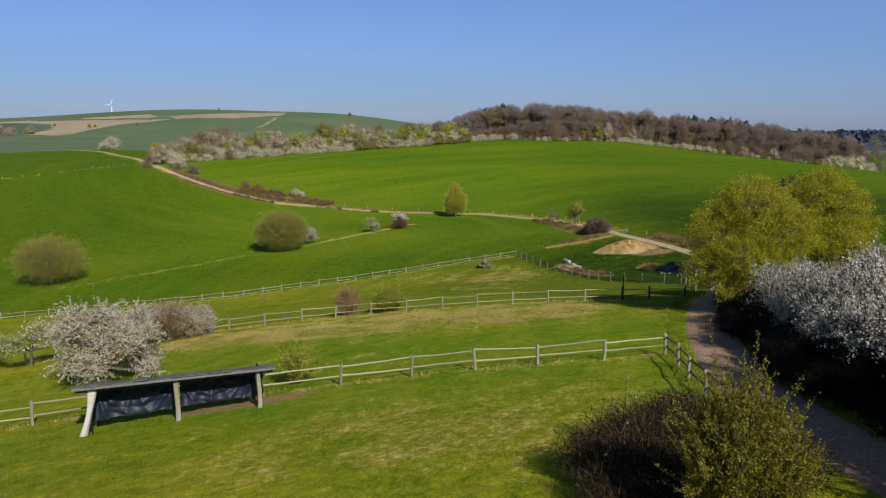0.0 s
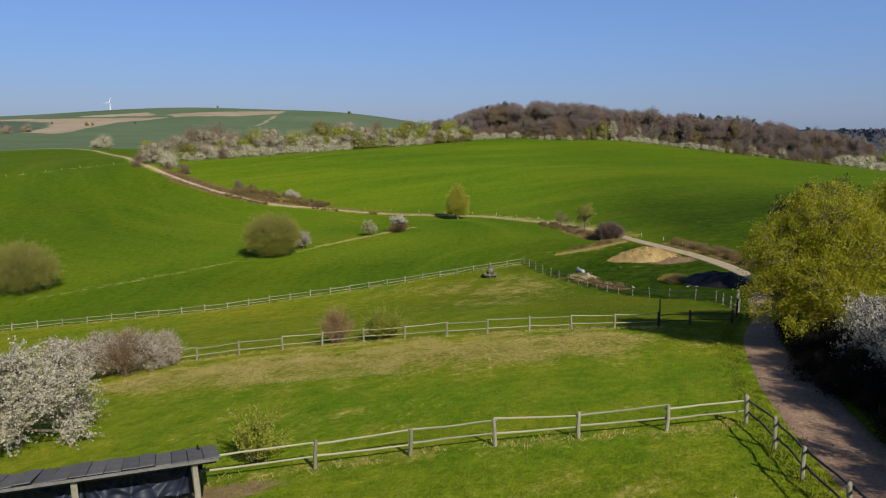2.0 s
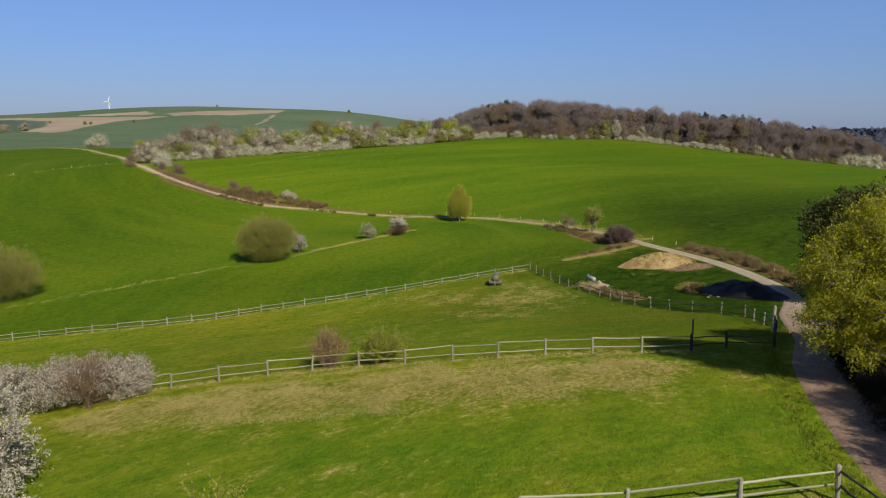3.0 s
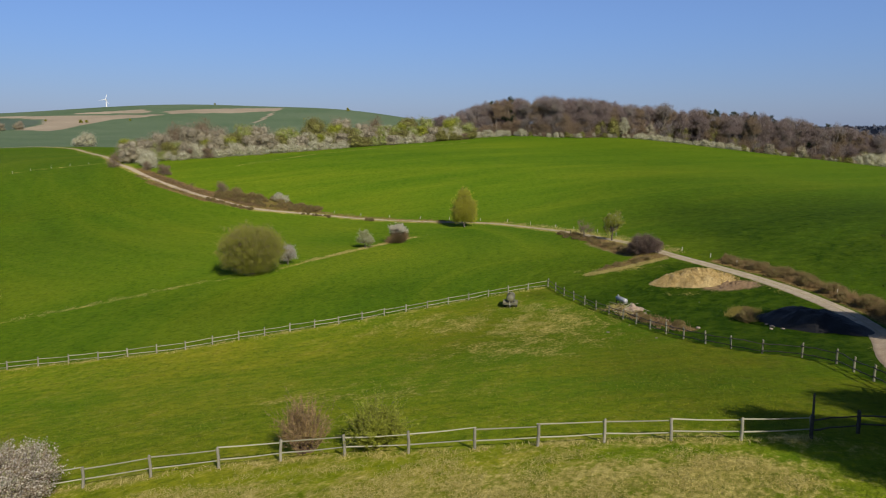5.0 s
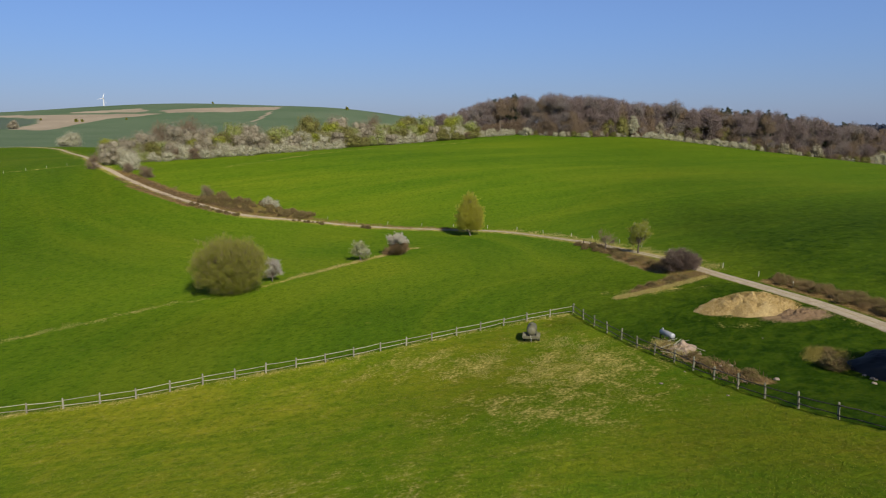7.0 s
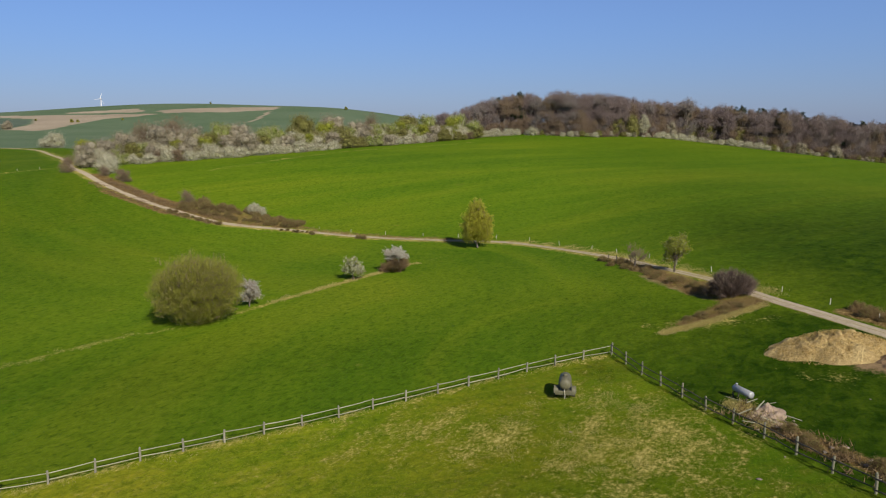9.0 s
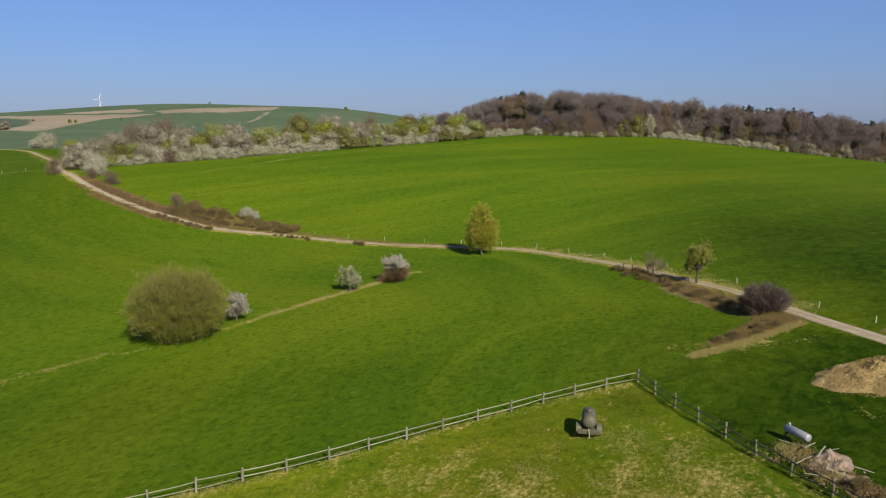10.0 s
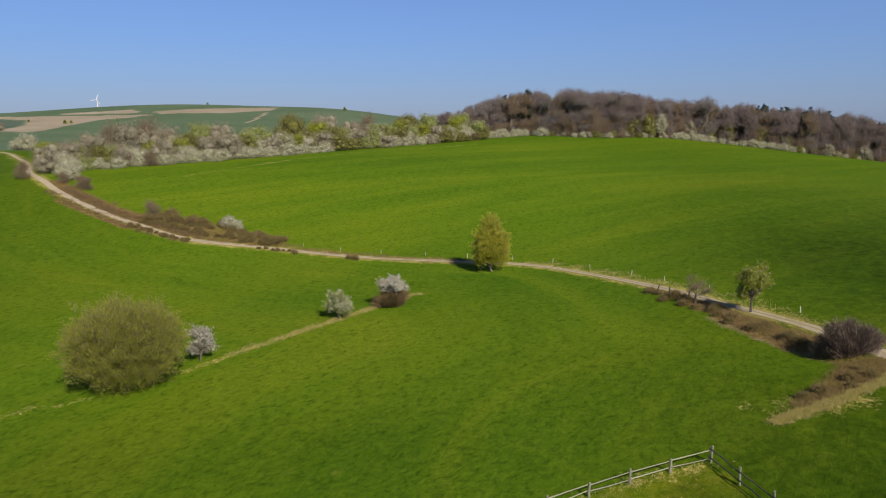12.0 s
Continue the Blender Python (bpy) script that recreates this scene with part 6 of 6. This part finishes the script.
field_gate()
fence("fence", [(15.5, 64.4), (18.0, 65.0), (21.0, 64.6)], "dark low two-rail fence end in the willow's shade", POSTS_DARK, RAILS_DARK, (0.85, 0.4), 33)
tall = thing("fence_post", pose(15.6, 64.6, height(15.6, 64.6)), "tall thin dark post at the fence end", "post")
part("post", post_mesh("thin_post", 0.055, 2.1, WOOD_DARK, 5), tall)


def wire_fence():
    """Thin posts with a slack pale tape and its insulators."""
    spots = [(9.9, 25.4), (7.0, 28.0), (6.4, 24.4), (5.3, 21.0), (4.0, 17.9)]
    base = Vector((7.0, 28.0, height(7.0, 28.0)))
    ob = thing("electric_fence", Matrix.Translation(base), "thin electric fence of stakes and pale tape", "fence")
    stake = post_mesh("wire_post", 0.014, 1.25, WOOD_DARK, 9)
    white = bpy.data.materials["pale_post"]
    knob = lathe([(-0.03, 0.012), (-0.015, 0.02), (0.015, 0.02), (0.03, 0.012)], 8, white, "insulator")
    tops = []
    for x, y in spots:
        p = Vector((x, y, height(x, y))) - base
        part("post", stake, ob, m=Matrix.Translation(p))
        tops.append(p)
    for h in (1.15, 0.6):
        for a, b in zip(tops[:-1], tops[1:]):
            u = np.linspace(0, 1, 8)
            pts = [tuple(a.lerp(b, t) + Vector((0, 0, h - 0.16 * math.sin(math.pi * t)))) for t in u]
            part("tape", mesh_of("tape", *tube_arrays(pts, [0.003] * 8, 3), white), ob)
        for p in tops:
            part("insulator", knob, ob, m=Matrix.Translation(p + Vector((0.04, 0, h))))


wire_fence()


# ---- scrub, dry growth and tufts ----
def tufts(name, spots, h, width, per, spread, material, seed, label, category, lean=0.9, split=None):
    """Blades standing in tufts on the ground; one uncountable growth."""
    r = np.random.default_rng(seed)
    spots = np.asarray(spots, float)
    n = len(spots) * per
    at = np.repeat(spots, per, 0) + r.normal(0, spread, (n, 2))
    hh = h * r.uniform(0.5, 1.25, n)
    c = np.column_stack([at, height(at[:, 0], at[:, 1]) + hh * 0.42])
    up = np.zeros((n, 3))
    up[:, 2] = 1.0
    v, f = flakes(c, hh[:, None], width, r, up, lean)
    base = Vector((*spots.mean(0), 0))
    base.z = height(base.x, base.y)
    ob = new(name, mesh_of(name, v - np.array(base), f, material))
    ob.matrix_basis = Matrix.Translation(base)
    return tagged(ob, label, category, kind="stuff")


def along(line, gap, off, jitter, seed, keep=1.0):
    r = np.random.default_rng(seed)
    p = spaced(offset_line(smooth_path(line, 1.0), off), gap)
    p = p[r.random(len(p)) < keep]
    return p + r.normal(0, jitter, p.shape)


def within(corners, n, seed):
    r = np.random.default_rng(seed)
    c = np.array(corners)
    p = r.uniform(c.min(0), c.max(0), (n, 2))
    return p[inside(p[:, 0], p[:, 1], corners)]


rs = np.random.default_rng(77)
EAST_LANE = [(36.8, 141), (39, 130), (39.9, 117), (39.0, 105), (37.0, 96)]
SCRUB = [far_shrub(s, 3.4, 1.7, [("twig", BLADE_BANK, 0.62), ("crown", BLADE_REED, 0.18), ("leaf", LEAF_SCRUB, 0.20)], 180, 40, 0.15, False) for s in (401, 411)]


def scrub(line, gap, off, jitter, lo, hi, label, group, seed):
    r = np.random.default_rng(seed)
    for x, y in along(line, gap, off, jitter, seed):
        s = lo + (hi - lo) * r.random() ** 1.6
        ob = plant("scrub_bush", SCRUB[r.integers(2)], x, y, label, "bush", group, r.uniform(0, 360), s)
        ob.scale.z = s * r.uniform(0.7, 1.0)


scrub(EAST_LANE, 0.9, -3.3, 0.6, 0.3, 0.72, "low reddish-brown bramble bush along the track", "lane brambles", 1)
HILL_LANE = [(-91, 259.5), (-81, 249), (-70, 239.4), (-60.5, 232.5), (-50, 225.6)]
tufts("verge_scrub", along(HILL_LANE, 0.4, -2.1, 0.7, 2), 0.6, 0.035, 70, 0.55, BLADE_REED, 2, "brown leafless scrub on the verge of the track", "scrub", 1.4)
tufts("verge_scrub", along(HILL_LANE, 0.6, 1.8, 0.5, 3), 0.45, 0.035, 50, 0.4, BLADE_REED, 3, "brown leafless scrub on the verge of the track", "scrub", 1.4)
scrub([(-62, 238), (-54, 236.5), (-46, 233.5), (-38, 228.5), (-33, 224.5)], 1.1, 0, 1.3, 0.4, 1.15, "dark bramble bush in the thicket above the farm track", "bramble thicket", 4)
scrub([(-60, 235), (-52, 231.5), (-44, 228), (-36, 224.5)], 1.5, 0, 0.7, 0.4, 0.7, "dark bramble bush in the thicket above the farm track", "bramble thicket", 5)
scrub([(-64, 233.5), (-57, 228.5), (-50, 224.2)], 1.2, 0, 0.4, 0.28, 0.42, "low brown bramble bush on the field side of the track", "bramble thicket", 14)
scrub([(-36, 220.5), (-29, 218.3)], 1.1, 0, 0.3, 0.22, 0.34, "low brown bramble bush on the field side of the track", "bramble thicket", 15)
scrub([(-20, 214.4), (-19, 214)], 1.2, 0, 0.2, 0.4, 0.45, "small dark bush beside the farm track", "bramble thicket", 16)
scrub([(23.5, 182), (25.5, 171), (27.5, 160), (30, 152)], 1.6, 0, 0.8, 0.35, 0.65, "low brown dead bush on the bank below the track", "bank brambles", 7)
scrub([(22.5, 142.2), (26, 144.2), (30, 147.5)], 1.6, 0, 0.7, 0.3, 0.5, "low ochre dead bush on the field bank", "bank brambles", 8)
scrub([(30.6, 110.5), (29.2, 107.5), (29.0, 104.6)], 0.8, 0, 0.5, 0.25, 0.55, "low ochre dead bush at the end of the black heap", "bank brambles", 12)
scrub([(20, 112), (21.5, 106.5), (22.4, 103)], 1.7, 0.2, 0.4, 0.22, 0.4, "low brown dead bush growing through the rubble", "rubble brambles", 9)
for x, y, s in ((-45.5, 234.5, 0.5), (-43.5, 233, 0.42), (-84, 259.5, 0.55), (-86, 261.5, 0.551), (-62, 240, 0.552)):
    hedge_shrub("white" if s < 0.55 else "brown", x, y, s)
tufts("verge_scrub", along([(-50, 224.5), (-34.4, 220.5), (-17.7, 214.8), (-0.6, 210.2)], 0.3, -1.9, 0.6, 4, 0.8), 0.34, 0.03, 44, 0.5, BLADE_BANK, 4, "brown dead growth along the verge of the track", "grass")
tufts("verge_scrub", along([(9, 207), (14.6, 201.4), (19.7, 193.5), (24.6, 183.5), (28.4, 172), (34, 150)], 0.4, -2.2, 0.8, 5, 0.8), 0.28, 0.03, 44, 0.55, BLADE_DRY, 5, "pale dry grass along the verge of the track", "grass")
tufts("bank_scrub", within([(22.8, 184), (24.5, 174), (26, 163), (27.5, 155), (30.5, 150), (32.5, 152), (30.5, 160), (27.5, 170), (24.6, 181)], 900, 6), 0.42, 0.022, 60, 0.45, BLADE_BANK, 6, "brown dead scrub on the bank below the track", "scrub")
tufts("bank_scrub", within([(20.5, 140.6), (25, 142.5), (33, 147), (33, 150), (29.6, 149.6), (25, 144.2)], 800, 7), 0.34, 0.02, 60, 0.45, BLADE_BANK, 7, "ochre dead scrub on the field bank", "scrub")
tufts("bank_scrub", within([(20.5, 140.8), (25, 143), (33, 147.5), (32, 151), (30.5, 158), (27.5, 168), (26.4, 163), (28, 154), (29.6, 149.6), (25, 144.2)], 900, 33), 0.34, 0.02, 40, 0.4, BLADE_OCHRE, 33, "ochre dead grass on the field bank", "grass")
tufts("dry_grass", along([(19.2, 139.2), (23, 140.9), (27, 143.2), (32.5, 146.6)], 0.12, 0.2, 0.22, 8), 0.34, 0.02, 110, 0.25, BLADE_DRY, 8, "straw-coloured dry grass along the field bank", "grass")
tufts("dry_grass", along([(-26, 163.8), (-18.7, 173.6), (-13.5, 180.8), (-7.4, 189.4)], 0.2, 0.0, 0.3, 9, 0.8), 0.36, 0.03, 30, 0.3, BLADE_DRY, 9, "straw-coloured dry grass on the field bank", "grass")
tufts("dry_grass", along([(-66, 127), (-48, 143), (-40, 151)], 0.5, 0.0, 0.5, 10, 0.5), 0.3, 0.025, 26, 0.35, BLADE_DRY, 10, "straw-coloured dry grass on the field bank", "grass")
tufts("bank_scrub", within([(28.4, 104), (28.4, 109), (30.5, 112), (32, 110), (30, 105)], 130, 31), 0.5, 0.02, 60, 0.35, BLADE_OCHRE, 31, "ochre dead grass at the end of the black heap", "grass")
tufts("bank_scrub", along(EAST_LANE, 0.22, -3.4, 0.55, 32), 0.75, 0.02, 60, 0.35, BLADE_BANK, 32, "reddish-brown dead stems along the track", "scrub", 0.6)
tufts("rubble_scrub", along([(18.6, 117.5), (19.6, 112.5), (20.8, 108), (22.3, 103.2)], 0.3, 0.3, 0.65, 11), 0.5, 0.05, 22, 0.35, BLADE_REED, 11, "brown dead brush growing through the rubble", "scrub")
tufts("dry_grass", within([(18, 118.5), (19.5, 119), (20.5, 114), (18.6, 112)], 90, 12), 0.5, 0.014, 40, 0.3, BLADE_DRY, 12, "straw-coloured dry grass around the rubble", "grass")
DRY_BAND = [(-24, 58.5), (-20, 55), (-9.8, 53), (0.9, 52), (8, 53), (13.2, 57), (12.5, 61), (9, 63.5), (2.5, 64.5), (-9.3, 64.6), (-20, 62.5)]
tufts("dry_grass", [q for q in within(DRY_BAND, 6500, 13) if noise.noise(Vector((q[0] * 0.35, q[1] * 0.5, 3))) > 0.06], 0.2, 0.012, 18, 0.35, BLADE_DRY, 13, "tall straw-coloured dry grass in front of the fence", "grass", 1.5)
tufts("dry_grass", along(FENCE_FAR, 0.22, 0.3, 0.4, 14, 0.5), 0.24, 0.016, 16, 0.25, BLADE_DRY, 14, "straw-coloured dry grass along the fence foot", "grass", 0.8)
tufts("dry_grass", within([(-3, 112), (12, 105), (14, 122), (9, 126), (2, 121)], 90, 15), 0.2, 0.012, 150, 0.5, BLADE_DRY, 15, "pale dry grass tufts in the paddock", "grass", 1.6)
tufts("dry_grass", np.concatenate([along(FENCE_MIDDLE, 0.3, 0.1, 0.3, 16, 0.8), along(FENCE_FRONT, 0.35, 0.1, 0.25, 17, 0.5)]), 0.26, 0.02, 16, 0.2, BLADE_DRY, 16, "dry grass left standing along the fence", "grass", 0.8)
MEADOW = [(-26, 20), (-8, 14), (9, 15), (9.8, 24), (10.8, 32), (12.5, 40), (15, 50), (17, 60), (-26, 58)]
tufts("meadow_grass", within(MEADOW, 30000, 18), 0.12, 0.013, 6, 0.25, BLADE_GREEN, 18, "short rough green pasture grass", "grass", 1.0)
tufts("meadow_grass", within([(-30, 68), (16, 66), (22, 90), (14, 130), (-8, 122), (-40, 108)], 12000, 19), 0.13, 0.022, 6, 0.35, BLADE_GREEN, 19, "short rough green pasture grass", "grass", 1.0)
tufts("lane_grass", np.concatenate([along([(14.0, 34.6), (15.3, 40.2), (17.2, 47.5), (20, 56.5), (25.4, 68.5)], 0.2, -2.4, 0.3, 20), along([(12.9, 20), (13.2, 30), (14.0, 34.6)], 0.2, -2.6, 0.25, 21)]), 0.3, 0.03, 14, 0.2, BLADE_GREEN, 20, "green grass fringe along the lane", "grass", 0.8)

# ---- far distance ----
def turbine():
    x, y = -1028, 2400
    g = height(x, y)
    ob = thing("wind_turbine", pose(x, y, g), "distant white three-bladed wind turbine on the ridge", "turbine")
    top = 95 - g
    part("tower", mesh_of("tower", *tube_arrays([(0, 0, -2), (0, 0, top * 0.5), (0, 0, top)], [2.2, 1.8, 1.4], 12), TURBINE_WHITE, True), ob)
    part("nacelle", box_mesh("nacelle", 3.6, 8, 3.6, TURBINE_WHITE, 0.8), ob, m=Matrix.Translation((0, -1, top + 1)))
    part("hub", lathe([(-1.5, 0.5), (0, 1.8), (2.5, 1.8)], 12, TURBINE_WHITE, "hub"), ob, m=pose(0, -6, top + 1, 0, 0, 90))
    blade = mesh_of("blade", [(-0.6, 0, 0), (0.8, 0.3, 0), (0.9, 0.3, 6), (0.15, 0.1, 19), (-0.15, 0, 19), (-0.7, 0, 6), (0.15, 0.6, 3)], [(0, 1, 2, 5), (5, 2, 3, 4), (0, 6, 1), (6, 2, 1), (0, 5, 6), (5, 2, 6)], TURBINE_WHITE)
    for a in (22, 142, 262):
        part("blade", blade, ob, m=pose(0, -6.5, top + 1, 0, a, 0))


turbine()
# forest colour with the blue haze of distance mixed in
HAZED_WOOD = leaf_material("hazed_forest", [(0.034, 0.042, 0.062), (0.048, 0.058, 0.084), (0.064, 0.074, 0.100)], 0.1, 0.9)
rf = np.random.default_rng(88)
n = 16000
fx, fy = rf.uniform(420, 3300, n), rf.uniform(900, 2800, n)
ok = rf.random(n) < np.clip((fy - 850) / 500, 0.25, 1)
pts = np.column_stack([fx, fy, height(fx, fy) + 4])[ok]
ob = new("far_woods", mesh_of("far_woods", *flakes(pts + rf.normal(0, 2.0, pts.shape), 13, 9, rf), HAZED_WOOD))
tagged(ob, "wooded ridge far behind the fields, coloured dark blue with haze", "woods", kind="stuff")
for k in range(26):
    x, y = rf.uniform(300, 470), 640 + rf.normal(0, 14)
    plant("woodland_tree", WOOD[k % 5], x, y, "leafless brown tree in the far valley", "tree", "valley trees", rf.uniform(0, 360), rf.uniform(0.6, 0.9))
FAR_TREE = far_shrub(281, 10, 11, [("crown", LEAF_OLIVE, 0.5), ("twig", TWIG_SHADED, 0.5)], 90, 12, 1.2)
for x, y, s in ((-228, 1890, 0.8), (-566, 1955, 0.5), (-640, 1395, 0.6), (-632, 1400, 0.5), (-575, 1450, 0.4), (-720, 1430, 0.4)):
    plant("far_tree", FAR_TREE, x, y, "dark lone tree far off among the fields", "tree", "far trees", rf.uniform(0, 360), s)
for k in range(16):
    x, y = -700 + rf.normal(0, 40), 1215 + rf.normal(0, 30)
    hedge_shrub("pink", x, y, rf.uniform(1.6, 2.6))
